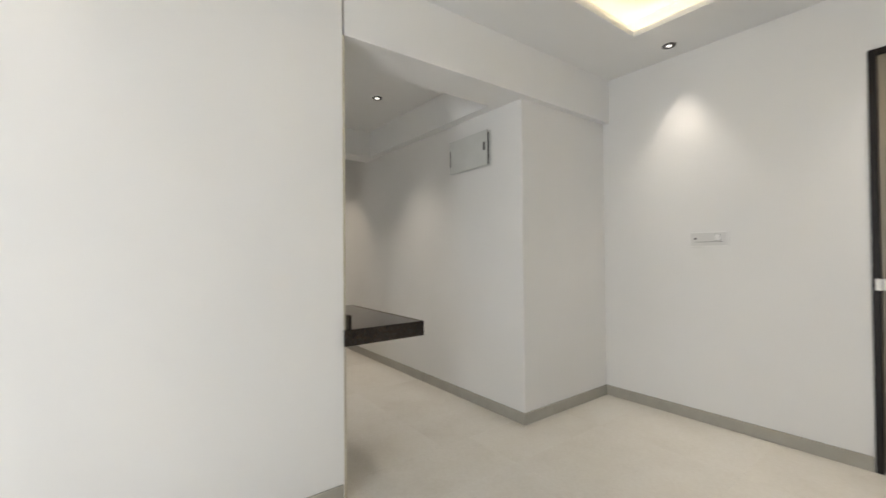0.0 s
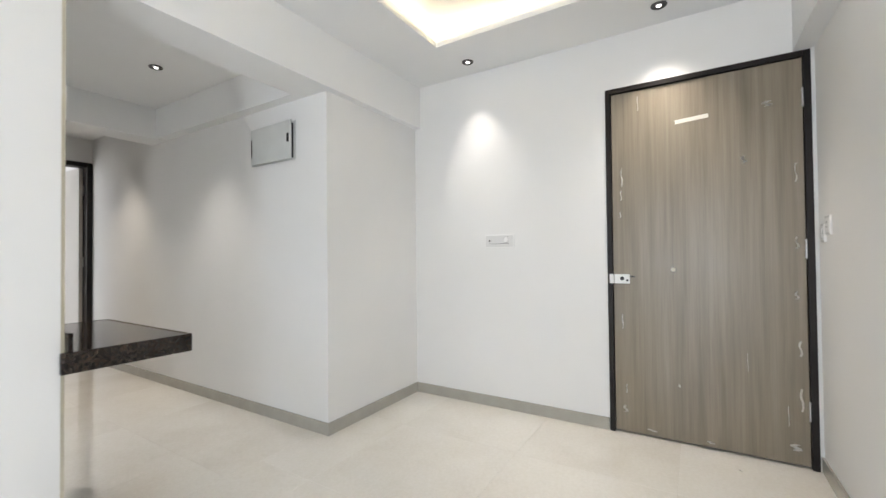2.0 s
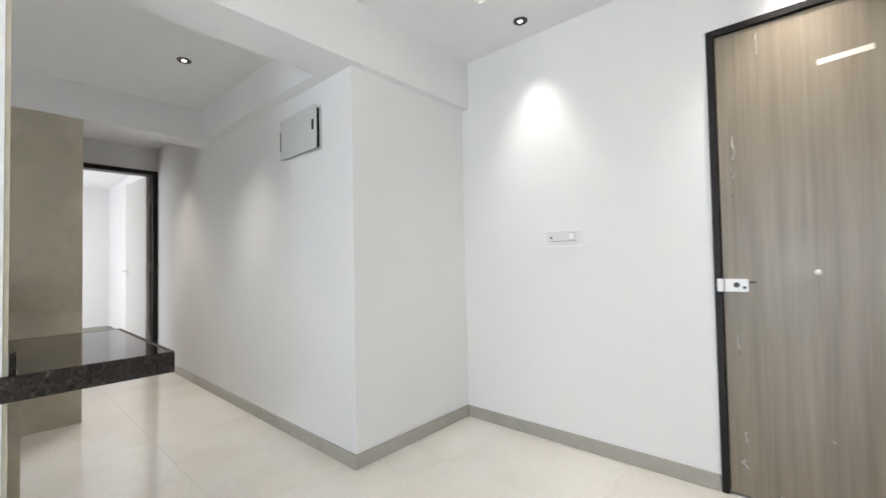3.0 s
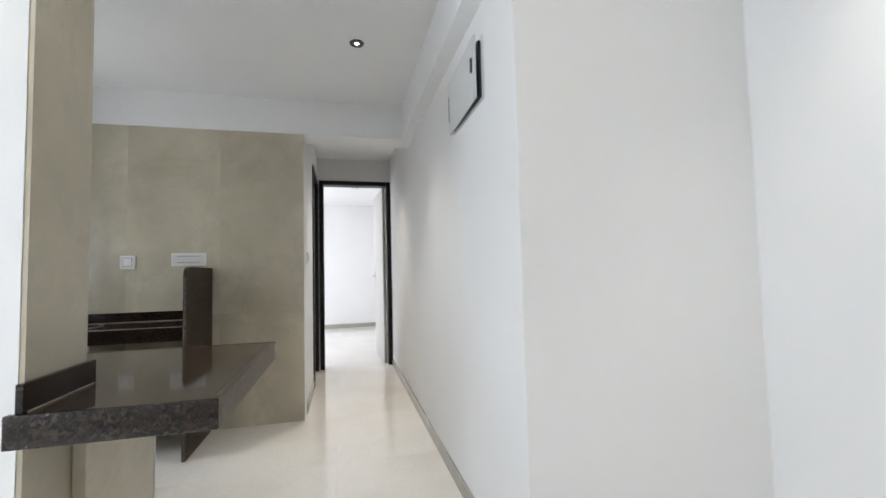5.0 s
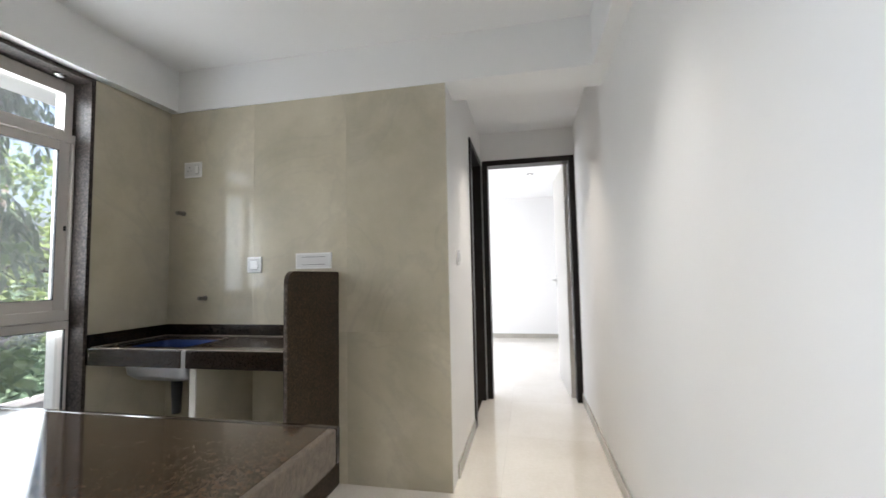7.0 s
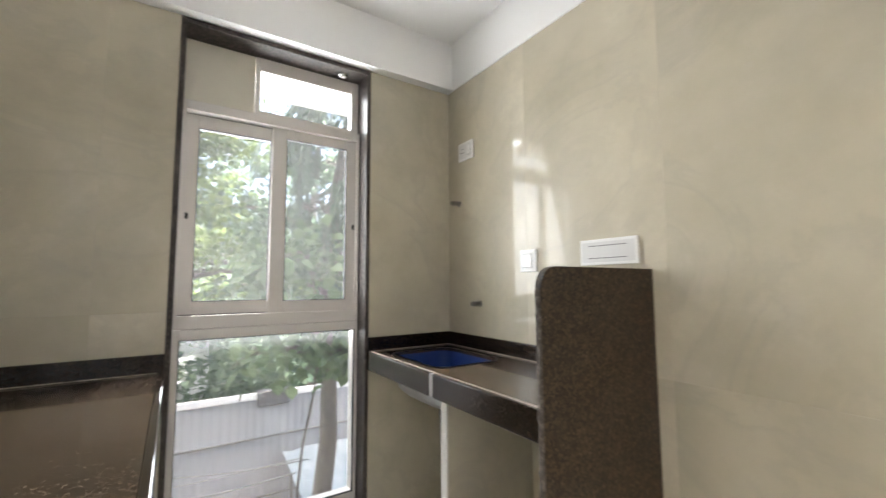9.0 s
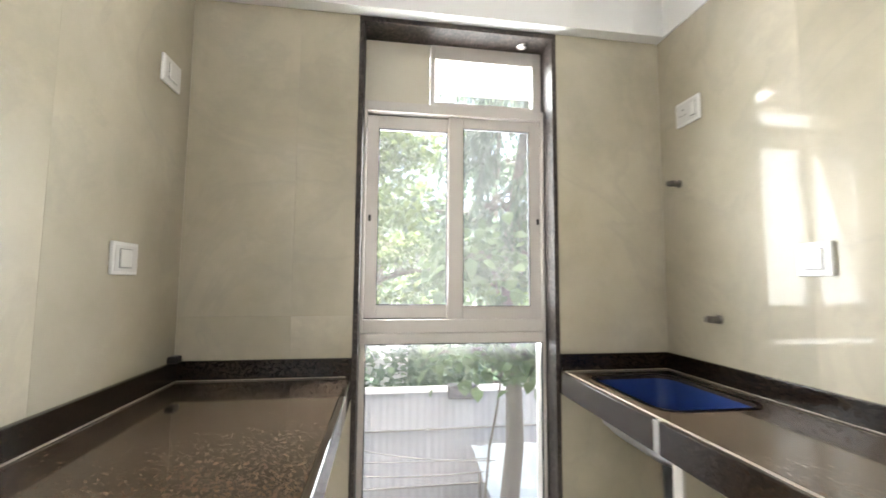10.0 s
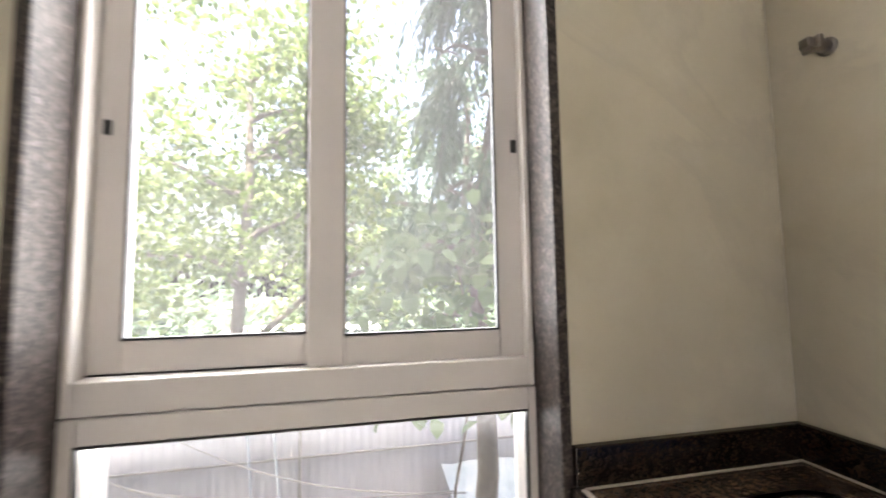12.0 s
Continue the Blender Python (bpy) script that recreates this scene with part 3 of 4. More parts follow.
# ---- main door ----
def main_door():
    y0, y1, h = -2.522, -1.508, 2.196
    e = thing("door_1", (WX, (y0 + y1) / 2, 0), "closed taupe wood-grain laminate main door with torn protective film", "door")
    e["kind"] = "structure"
    f = 0.031
    x0, x1 = WX - 0.012, WX + 0.12
    sub("door_frame", boxes([((x0, y0, 0), (x1, y0 + f, h)), ((x0, y1 - f, 0), (x1, y1, h)), ((x0, y0 + f, h - f), (x1, y1 - f, h))], 0.003), M_FRAME, e, "dark brown frame")
    la, lb = y0 + f + 0.003, y1 - f - 0.003
    leaf = sub("leaf", box((WX + 0.002, la, 0.012), (WX + 0.042, lb, h - f - 0.004), 0.002), M_LAM, e, "taupe vertical-grain laminate leaf")
    # surface lock with bolt
    lock = sub("lock", box((WX - 0.026, -1.64, 0.945), (WX + 0.002, -1.55, 1.005), 0.004), M_PLASTIC, e, "white rim lock")
    part("keeper", box((WX - 0.03, -1.548, 0.945), (WX - 0.008, -1.522, 1.005), 0.003), M_PLASTIC, lock).matrix_parent_inverse = Matrix.Identity(4)
    part("knob", cyl((WX - 0.036, -1.597, 0.978), (WX - 0.026, -1.597, 0.978), 0.013, 0.013, 6), M_BLACK, lock)
    part("keyhole", cyl((WX - 0.029, -1.626, 0.966), (WX - 0.0255, -1.626, 0.966), 0.007, 0.007, 12), M_BLACK, lock)
    part("bolt", cyl((WX - 0.014, -1.668, 0.99), (WX - 0.014, -1.64, 0.99), 0.004, 0.004, 10), M_BLACK, lock)
    # door viewer and paper scraps
    b = bmesh.new()
    bmesh.ops.create_uvsphere(b, u_segments=16, v_segments=8, radius=0.013, matrix=Matrix.Translation((WX + 0.001, -1.877, 1.035)) @ Matrix.Diagonal((0.5, 1, 1, 1)))
    sub("viewer", b, M_FILM, e, "small door viewer")
    t = box((-0.0012, -0.085, -0.012), (0, 0.085, 0.012), 0.0004)
    bmesh.ops.transform(t, matrix=Matrix.Translation((WX + 0.002, -1.985, 1.927)) @ Matrix.Rotation(radians(-4), 4, "X"), verts=t.verts)
    sub("tape", t, M_TAPE, e, "strip of masking tape")
    rnd = random.Random(4)
    scraps = [(-2.232, 1.65, 0.03, 0.04), (-1.70, 2.07, 0.006, 0.10), (-1.60, 1.62, 0.012, 0.12), (-1.595, 1.50, 0.012, 0.06), (-1.59, 1.38, 0.01, 0.04),
              (-2.40, 0.26, 0.006, 0.11), (-2.34, 1.94, 0.05, 0.03), (-2.23, 0.52, 0.004, 0.10), (-1.60, 0.15, 0.03, 0.045), (-2.45, 1.18, 0.02, 0.06),
              (-2.445, 0.9, 0.02, 0.04), (-2.455, 0.62, 0.015, 0.08), (-2.43, 0.1, 0.05, 0.03), (-1.61, 0.28, 0.012, 0.05), (-2.452, 1.55, 0.012, 0.1), (-1.9, 0.34, 0.014, 0.012), (-1.593, 0.7, 0.012, 0.09), (-2.456, 0.35, 0.016, 0.12), (-2.05, 0.04, 0.04, 0.01), (-1.75, 0.045, 0.05, 0.012)]
    for y, z, w, hh in scraps:
        b = bmesh.new()
        n = 5
        col = []
        for i in range(n + 1):
            u = i / n - 0.5
            row = []
            for s in (-0.5, 0.5):
                row.append(b.verts.new((WX + 0.001 - 0.004 * abs(math.sin(5 * u + s)) - rnd.random() * 0.008, y + s * w * 0.55 * (0.5 + rnd.random() * 0.8) + 0.3 * w * math.sin(7 * u), z + u * hh + rnd.random() * 0.006)))
            col.append(row)
        for i in range(n):
            b.faces.new((col[i][0], col[i][1], col[i + 1][1], col[i + 1][0]))
        bmesh.ops.solidify(b, geom=list(b.faces), thickness=0.0006)
        sub("film_scrap", b, M_FILM, e, "torn crumpled film")
    for z in (0.25, 1.1, 1.9):
        sub("hinge", cyl((WX - 0.002, la - 0.001, z), (WX - 0.002, la - 0.001, z + 0.1), 0.006, 0.006, 12), M_STEEL, e)


main_door()
# scrap of paper on the floor by the door
b = bmesh.new()
bmesh.ops.create_grid(b, x_segments=4, y_segments=3, size=0.5, matrix=Matrix.Translation((0.80, -2.17, 0.004)) @ Matrix.Rotation(0.6, 4, "Z") @ Matrix.Diagonal((0.035, 0.015, 1, 1)))
rr = random.Random(2)
for v in b.verts:
    v.co.z += rr.random() * 0.006
bmesh.ops.solidify(b, geom=list(b.faces), thickness=0.0008)
tagged(mesh_ob("paper_scrap", b, M_FILM), "small crumpled scrap of film on the floor", "litter")


# ---- bedroom and bathroom doors ----
def bedroom_door():
    x0, x1, h = CX + 0.023, KX - 0.001, 2.204
    e = thing("door_2", ((x0 + x1) / 2, DY, 0), "open white bedroom door in a dark brown frame", "door")
    e["kind"] = "structure"
    f = 0.05
    sub("door_frame", boxes([((x0, DY - 0.01, 0), (x0 + f, DY + 0.13, h)), ((x1 - f, DY - 0.01, 0), (x1, DY + 0.13, h)), ((x0 + f, DY - 0.01, h - f), (x1 - f, DY + 0.13, h))], 0.003), M_FRAME, e, "dark brown frame")
    m = Matrix.Translation((x1 - f - 0.006, DY + 0.09, 0)) @ Matrix.Rotation(radians(3.5), 4, "Z")
    b = box((-0.036, 0, 0.01), (0, 0.755, h - f - 0.006), 0.002)
    bmesh.ops.transform(b, matrix=m, verts=b.verts)
    leaf = sub("leaf", b, M_DOORW, e, "pale laminate leaf")
    b = box((-0.044, 0.675, 0.985), (-0.036, 0.715, 1.12), 0.003)
    cyl((-0.085, 0.695, 1.06), (-0.04, 0.695, 1.06), 0.009, 0.009, 12, b)
    cyl((-0.085, 0.70, 1.06), (-0.085, 0.58, 1.06), 0.009, 0.008, 12, b)
    bmesh.ops.transform(b, matrix=m, verts=b.verts)
    part("handle", b, M_CHROME, leaf, "chrome lever handle")
    for z in (0.22, 1.05, 1.85):
        b = box((-0.004, -0.012, z), (0.012, 0.004, z + 0.11), 0.002)
        bmesh.ops.transform(b, matrix=m, verts=b.verts)
        sub("hinge", b, M_STEEL, e)


bedroom_door()


def bathroom_door():
    y0, y1, h = 3.03, DY - 0.012, 2.195
    e = thing("door_3", (CX, (y0 + y1) / 2, 0), "closed bathroom door in a dark brown frame", "door")
    e["kind"] = "structure"
    f = 0.05
    sub("door_frame", boxes([((CX - 0.15, y0 - 0.03, 0), (CX + 0.014, y0 + f, h)), ((CX - 0.15, y1 - f, 0), (CX + 0.014, y1, h)), ((CX - 0.15, y0 + f, h - f), (CX + 0.014, y1 - f, h))], 0.003), M_FRAME, e, "dark brown frame")
    sub("leaf", box((CX - 0.10, y0 + f + 0.003, 0.012), (CX - 0.065, y1 - f - 0.003, h - f - 0.004), 0.002), M_DOORW, e, "pale leaf")
    sub("threshold", box((CX - 0.15, y0 + f, 0), (CX - 0.02, y1 - f, 0.01), 0.002), M_GRAN, e)


bathroom_door()


# ---- kitchen window ----
def slab_frame(x0, x1, y0, y1, z0, z1, w, bevel=0.003):
    """A rectangular frame of four bars in the plane of the window wall; w: left, right, bottom, top widths."""
    l, r, b_, t = w
    return boxes([((x0, y0, z0), (x1, y0 + l, z1)), ((x0, y1 - r, z0), (x1, y1, z1)), ((x0, y0 + l, z0), (x1, y1 - r, z0 + b_)), ((x0, y0 + l, z1 - t), (x1, y1 - r, z1))], bevel)


def kitchen_window():
    XW = -2.745
    tagged(mesh_ob("window_lining", boxes([((XW - 0.03, 0.806, 0.06), (TX + 0.004, 0.826, 2.2)), ((XW - 0.03, 1.60, 0.06), (TX + 0.004, 1.62, 2.2)), ((XW - 0.03, 0.826, 2.178), (TX + 0.004, 1.60, 2.2)), ((XW - 0.03, 0.826, 0.06), (TX + 0.02, 1.60, 0.08))], 0.002), M_GRANPOL), "dark polished granite lining of the window opening", "window lining", kind="structure")
    e = thing("window_1", (XW, 1.21, 0.08), "tall beige aluminium sliding window with a fixed pane below and a vent light above", "window")
    e["kind"] = "structure"
    y0, y1 = 0.8265, 1.5995
    disc = thing("lintel_disc", (-2.695, 1.495, 2.178), "small round chrome disc under the granite lintel", "cap")
    sub("disc", cyl((-2.695, 1.495, 2.170), (-2.695, 1.495, 2.178), 0.022, 0.026, 20), M_CHROME, disc, "", True)
    sub("lens", cyl((-2.695, 1.495, 2.166), (-2.695, 1.495, 2.170), 0.012, 0.014, 16), M_PLASTIC, disc, "", True)
    # lower fixed light
    low = sub("lower_frame", slab_frame(XW - 0.04, XW + 0.026, y0, y1, 0.082, 0.942, (0.023, 0.016, 0.05, 0.041)), M_ALU, e)
    part("pane", box((XW - 0.022, y0 + 0.019, 0.13), (XW - 0.017, y1 - 0.014, 0.898)), M_GLASS_LOW, low, "dusty glass").visible_shadow = False
    # sliding part
    sub("outer_frame", slab_frame(XW - 0.06, XW + 0.024, y0, y1, 0.944, 1.898, (0.012, 0.012, 0.053, 0.042)), M_ALU, e)
    left = sub("sash", slab_frame(XW - 0.042, XW - 0.013, y0 + 0.012, 1.225, 0.999, 1.852, (0.049, 0.045, 0.054, 0.058)), M_ALU, e)
    part("pane", box((XW - 0.032, y0 + 0.058, 1.05), (XW - 0.028, 1.184, 1.797)), M_GLASS, left, "clear glass").visible_shadow = False
    right = sub("sash", slab_frame(XW - 0.0115, XW + 0.003, 1.182, 1.59, 0.992, 1.858, (0.064, 0.051, 0.056, 0.048)), M_ALU, e)
    part("pane", box((XW - 0.008, 1.243, 1.044), (XW - 0.004, 1.541, 1.813)), M_GLASS, right, "clear glass").visible_shadow = False
    for s, y, x in ((left, 0.856, XW - 0.013), (right, 1.576, XW + 0.003)):
        part("latch_plate", box((x, y - 0.009, 1.365), (x + 0.002, y + 0.009, 1.455), 0.0008), M_ALU, s)
        part("latch", box((x + 0.001, y - 0.006, 1.398), (x + 0.005, y + 0.006, 1.424), 0.001), M_BLACK, s, "black latch")
    # vent light and blanking panel
    sub("panel", box((XW - 0.03, y0, 1.902), (XW - 0.006, 1.100, 2.177), 0.002), M_PLY, e, "cream blanking board")
    vent = sub("vent_frame", slab_frame(XW - 0.04, XW, 1.102, y1, 1.90, 2.177, (0.02, 0.04, 0.022, 0.064)), M_ALU, e)
    part("pane", box((XW - 0.024, 1.118, 1.918), (XW - 0.020, y1 - 0.036, 2.117)), M_GLASS, vent, "clear glass").visible_shadow = False
    for sash, x, ya, yb, za, zb in ((left, XW - 0.0125, y0 + 0.061, 1.180, 1.053, 1.794), (right, XW + 0.0035, 1.246, 1.539, 1.048, 1.810), (low, XW + 0.0265, y0 + 0.023, y1 - 0.016, 0.132, 0.901)):
        part("gasket_and_shade", slab_frame(x - 0.012, x, ya, yb, za, zb, (0.0035, 0.0045, 0.004, 0.0035), 0.0005), M_GAP, sash, "black rubber glazing gasket")
    # dark strips put in for the gap under the left sash and shadow above it
    sub("gasket_and_shade", box((XW - 0.013, y0 + 0.014, 0.9975), (XW - 0.0115, 1.20, 1.0005)), M_GAP, e)
    sub("gasket_and_shade", box((XW - 0.0235, y0 + 0.016, 1.850), (XW - 0.022, 1.19, 1.856)), M_GAP, e)


kitchen_window()


# ---- kitchen counters ----
CT = 0.80


def edge_strip(name, lo, hi, parent, mats=M_GRAN):
    return sub(name, box(lo, hi, 0.004), mats, parent)


def left_counter():
    e = thing("kitchen_counter", (-1.7, 0.5, 0.72), "dark brown speckled granite counter wrapping the wall end", "counter")
    x1, y0, y1 = -0.852, -0.076, 0.808
    poly = [(x1 - 0.02, y1 - 0.02), (TX, y1 - 0.02), (TX, KY), (JX, KY), (JX, y0 + 0.02), (x1 - 0.02, y0 + 0.02)]
    sub("slab", prism(poly, CT - 0.02, CT - 0.001), M_GRAN, e)
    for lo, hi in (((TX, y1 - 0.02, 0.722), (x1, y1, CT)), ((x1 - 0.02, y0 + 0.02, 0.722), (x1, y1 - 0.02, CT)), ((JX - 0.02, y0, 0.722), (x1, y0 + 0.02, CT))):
        edge_strip("edge_strip", lo, hi, e, M_RAWB if hi[0] - lo[0] < 0.1 else M_GRANEDGE_DARK)
    sub("underside", prism([(x1 - 0.02, y1 - 0.02), (TX, y1 - 0.02), (TX, KY), (JX, KY), (JX, y0 + 0.02), (x1 - 0.02, y0 + 0.02)], 0.724, CT - 0.02), M_RAW, e)
    t = 0.016
    for lo, hi in (((TX + t, KY, CT), (JX + t, KY + t, 0.868)), ((TX, KY, CT), (TX + t, 0.806, 0.868)), ((JX, y0 + 0.006, CT), (JX + t, KY, 0.868))):
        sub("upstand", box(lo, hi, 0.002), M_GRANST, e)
    for lo, hi in (((TX + t, KY + t, CT), (JX, KY + t + 0.004, CT + 0.004)), ((TX + t, KY + t, CT), (TX + t + 0.004, 0.786, CT + 0.004)), ((JX + t, y0 + 0.02, CT), (JX + t + 0.004, KY, CT + 0.004))):
        sub("sealant", box(lo, hi, 0.001), M_SEAL, e, "pale sealant line")
    sup = thing("counter_support", (-1.257, 0.35, 0), "grey tile-clad stone support panel under the counter", "support")
    sub("panel", box((-1.274, 0.137, 0), (-1.24, 0.557, 0.722), 0.002), M_TILE, sup)
    sub("front_edge", box((-1.276, 0.557, 0), (-1.238, 0.565, 0.722), 0.001), M_EDGEW, sup, "pale raw front edge")
    cap = thing("rubber_cap", (TX + 0.045, KY + 0.035, 0.868), "small black cap on the granite upstand", "cap")
    sub("cap", box((TX + 0.022, KY + 0.002, 0.868), (TX + 0.062, KY + 0.036, 0.892), 0.006), M_BLACK, cap)


left_counter()


def sink_counter():
    x1, y0 = -1.502, 1.612
    e = thing("sink_counter", (-2.1, 1.85, 0.72), "dark brown granite sink counter with upstand", "counter")
    sx0, sy0, sx1, sy1 = -2.52, 1.685, -2.105, 2.0
    # top with a rounded cut-out
    b = bmesh.new()
    outer = [(x1, TY), (TX, TY), (TX, y0 + 0.02), (x1, y0 + 0.02)]
    hole = rounded(sx0, sy0, sx1, sy1, 0.06, 6)
    ov = [b.verts.new((x, y, CT - 0.001)) for x, y in outer]
    hv = [b.verts.new((x, y, CT - 0.001)) for x, y in hole]
    ed = [b.edges.new((ov[i], ov[(i + 1) % 4])) for i in range(4)] + [b.edges.new((hv[i], hv[(i + 1) % len(hv)])) for i in range(len(hv))]
    bmesh.ops.triangle_fill(b, use_beauty=True, use_dissolve=False, edges=ed)
    bmesh.ops.recalc_face_normals(b, faces=b.faces)
    if b.faces[0].normal.z < 0:
        bmesh.ops.reverse_faces(b, faces=b.faces)
    r = bmesh.ops.extrude_face_region(b, geom=list(b.faces))
    for v in r["geom"]:
        if isinstance(v, bmesh.types.BMVert):
            v.co.z -= 0.02
    bmesh.ops.recalc_face_normals(b, faces=b.faces)
    sub("slab", b, M_GRAN, e)
    # darkened copy keeps the front from looking as lit as the lamps make it
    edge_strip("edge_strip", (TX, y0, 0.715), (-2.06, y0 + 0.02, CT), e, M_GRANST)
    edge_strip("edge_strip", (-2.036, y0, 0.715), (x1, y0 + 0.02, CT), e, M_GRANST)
    sub("joint_filler", box((-2.0595, y0 + 0.001, 0.716), (-2.0365, y0 + 0.02, CT - 0.002), 0.002), M_JOINT, e, "pale stone filler in the joint")
    t = 0.016
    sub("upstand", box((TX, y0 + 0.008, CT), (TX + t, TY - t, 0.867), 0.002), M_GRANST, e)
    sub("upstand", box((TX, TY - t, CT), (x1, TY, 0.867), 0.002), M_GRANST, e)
    for lo, hi in (((TX + t, y0 + 0.02, CT), (TX + t + 0.004, TY - t, CT + 0.004)), ((TX + t, TY - t - 0.004, CT), (x1, TY - t, CT + 0.004))):
        sub("sealant", box(lo, hi, 0.001), M_SEAL, e, "pale sealant line")
    sub("seam", box((TX + 0.01, y0 + 0.014, CT - 0.002), (x1, y0 + 0.024, CT + 0.0012), 0.0005), M_SEAL, e, "pale dusty seam along the front strip")
    # bowl
    s = thing("sink", (-2.31, 1.84, 0.6), "steel kitchen sink lined with blue protective film", "sink")
    def bowl(grow, depth, bottom, flip):
        b = bmesh.new()
        rings = []
        for inset, z in ((0.0, CT - 0.012), (0.006, CT - 0.08), (0.016, CT - depth + 0.03), (0.045, CT - depth)):
            pts = rounded(sx0 + inset - grow, sy0 + inset - grow, sx1 - inset + grow, sy1 - inset + grow, 0.06, 6)
            rings.append([b.verts.new((x, y, z)) for x, y in pts])
        n = len(rings[0])
        for k in range(len(rings) - 1):
            for i in range(n):
                b.faces.new((rings[k][i], rings[k + 1][i], rings[k + 1][(i + 1) % n], rings[k][(i + 1) % n]))
        b.faces.new(rings[-1])
        bmesh.ops.recalc_face_normals(b, faces=b.faces)
        return b
    sub("lining", bowl(-0.002, 0.17, 0, False), M_BLUE, s, "blue protective film", True)
    sub("bowl", bowl(0.001, 0.178, 0, True), M_BOWL, s, "shiny steel outside", True)
    b = bmesh.new()
    hv0 = rounded(sx0 - 0.014, sy0 - 0.014, sx1 + 0.014, sy1 + 0.014, 0.07, 6)
    hv1 = rounded(sx0 - 0.002, sy0 - 0.002, sx1 + 0.002, sy1 + 0.002, 0.06, 6)
    o = [b.verts.new((x, y, CT + 0.0015)) for x, y in hv0]
    i_ = [b.verts.new((x, y, CT + 0.0015)) for x, y in hv1]
    for k in range(len(o)):
        b.faces.new((o[k], o[(k + 1) % len(o)], i_[(k + 1) % len(o)], i_[k]))
    bmesh.ops.solidify(b, geom=list(b.faces), thickness=0.002)
    sub("rim", b, M_SEAL, s, "dusty sealant rim")
    sub("drain_pipe", cyl((-2.31, 1.85, 0.42), (-2.31, 1.85, CT - 0.176), 0.022, 0.03, 16), M_BLACK, s, "black waste outlet", True)
    sup = thing("counter_support", (-2.02, 1.86, 0), "grey tile-clad support panel under the sink counter", "support")
    sub("panel", box((-2.056, 1.672, 0), (-2.024, TY, 0.715), 0.002), M_TILE, sup)
    sub("front_edge", box((-2.058, 1.664, 0), (-2.022, 1.672, 0.715), 0.001), M_EDGEW, sup, "pale raw front edge")
    # drain cover on the floor
    p = thing("floor_pipe", (-2.25, 2.0, 0), "short black waste pipe on the floor under the sink", "pipe")
    b = cyl((-2.25, 2.03, 0.03), (-2.07, 1.98, 0.05), 0.025, 0.025, 16)
    sub("pipe", b, M_BLACK, p, "", True)


sink_counter()


def upright():
    e = thing("granite_upright", (-1.49, 1.85, 0), "tall dark granite partition panel beside the sink counter", "partition")
    y0, y1, h, r = 1.588, TY, 1.166, 0.055
    prof = [(y1, 0), (y1, h)]
    for i in range(9):
        a = radians(90 + 90 * i / 8)
        prof.append((y0 + r + r * math.cos(a), h - r + r * math.sin(a)))
    prof.append((y0, 0))
    b = bmesh.new()
    vs = [b.verts.new((-1.501, y, z)) for y, z in prof]
    f = b.faces.new(vs)
    rr_ = bmesh.ops.extrude_face_region(b, geom=[f])
    for v in rr_["geom"]:
        if isinstance(v, bmesh.types.BMVert):
            v.co.x = -1.48
    bmesh.ops.recalc_face_normals(b, faces=b.faces)
    sub("panel", b, M_GRANUP, e)
    # raw chipped front edge
    b = bmesh.new()
    rn = random.Random(9)
    n = 70
    rows = []
    for k in range(n + 1):
        z = 0.004 + (h - r - 0.01) * k / n
        rows.append([b.verts.new((x, y0 - d - rn.random() * 0.006, z)) for x, d in ((-1.5005, -0.006), (-1.497, 0.002), (-1.4905, 0.004), (-1.484, 0.002), (-1.4805, -0.006))])
    for k in range(n):
        for i in range(4):
            b.faces.new((rows[k][i], rows[k][i + 1], rows[k + 1][i + 1], rows[k + 1][i]))
    bmesh.ops.recalc_face_normals(b, faces=b.faces)
    sub("raw_edge", b, M_RAW, e, "rough chipped front edge")


upright()


def pipe_stub(x, z):
    e = thing("water_point", (x, TY, z), "capped metal water pipe stub on grey tile", "pipe")
    b = cyl((x, TY - 0.004, z), (x, TY, z), 0.016, 0.016, 20)
    sub("flange", b, M_METALDARK, e, "", True)
    sub("stub", cyl((x, TY - 0.04, z), (x, TY - 0.004, z), 0.011, 0.011, 16), M_METALDARK, e, "", True)
    b = box((x - 0.009, TY - 0.055, z - 0.009), (x + 0.009, TY - 0.038, z + 0.009), 0.002)
    box((x - 0.017, TY - 0.040, z - 0.012), (x + 0.017, TY - 0.030, z + 0.012), 0.003, b)
    sub("plug", b, M_METALDARK, e)


pipe_stub(-2.524, 1.55)
pipe_stub(-2.356, 1.024)


# ---- outside ----
structure("ground", box((-160, -160, -4.6), (60, 160, -4.2)), M_EARTH, "dry dusty earth ground", "ground")
structure("chajja", box((-3.52, -1.0, 2.32), (wx0 - 0.252, 3.6, 2.42), 0.01), M_EXT, "white concrete sunshade slab above the window", "sunshade")
# unseen tall walls added only to keep the sun off fence and near tree
structure("shade_wall_upper", box((wx0 - 0.25, -2.85, 3.05), (wx0 - 0.05, 7.6, 18.0)), M_EXT, "unseen white wall added above the flat to shade the fence", "wall")
structure("shade_wall_south", box((wx0 - 0.25, -12.0, -4.2), (wx0 - 0.05, -2.86, 18.0)), M_EXT, "unseen white wall added to the south to shade the fence", "wall")
structure("outer_wall_below", box((wx0 - 0.25, -2.7, -4.2), (wx0 - 0.05, 7.6, -0.15)), M_EXT, "white outer wall below the flat", "wall")


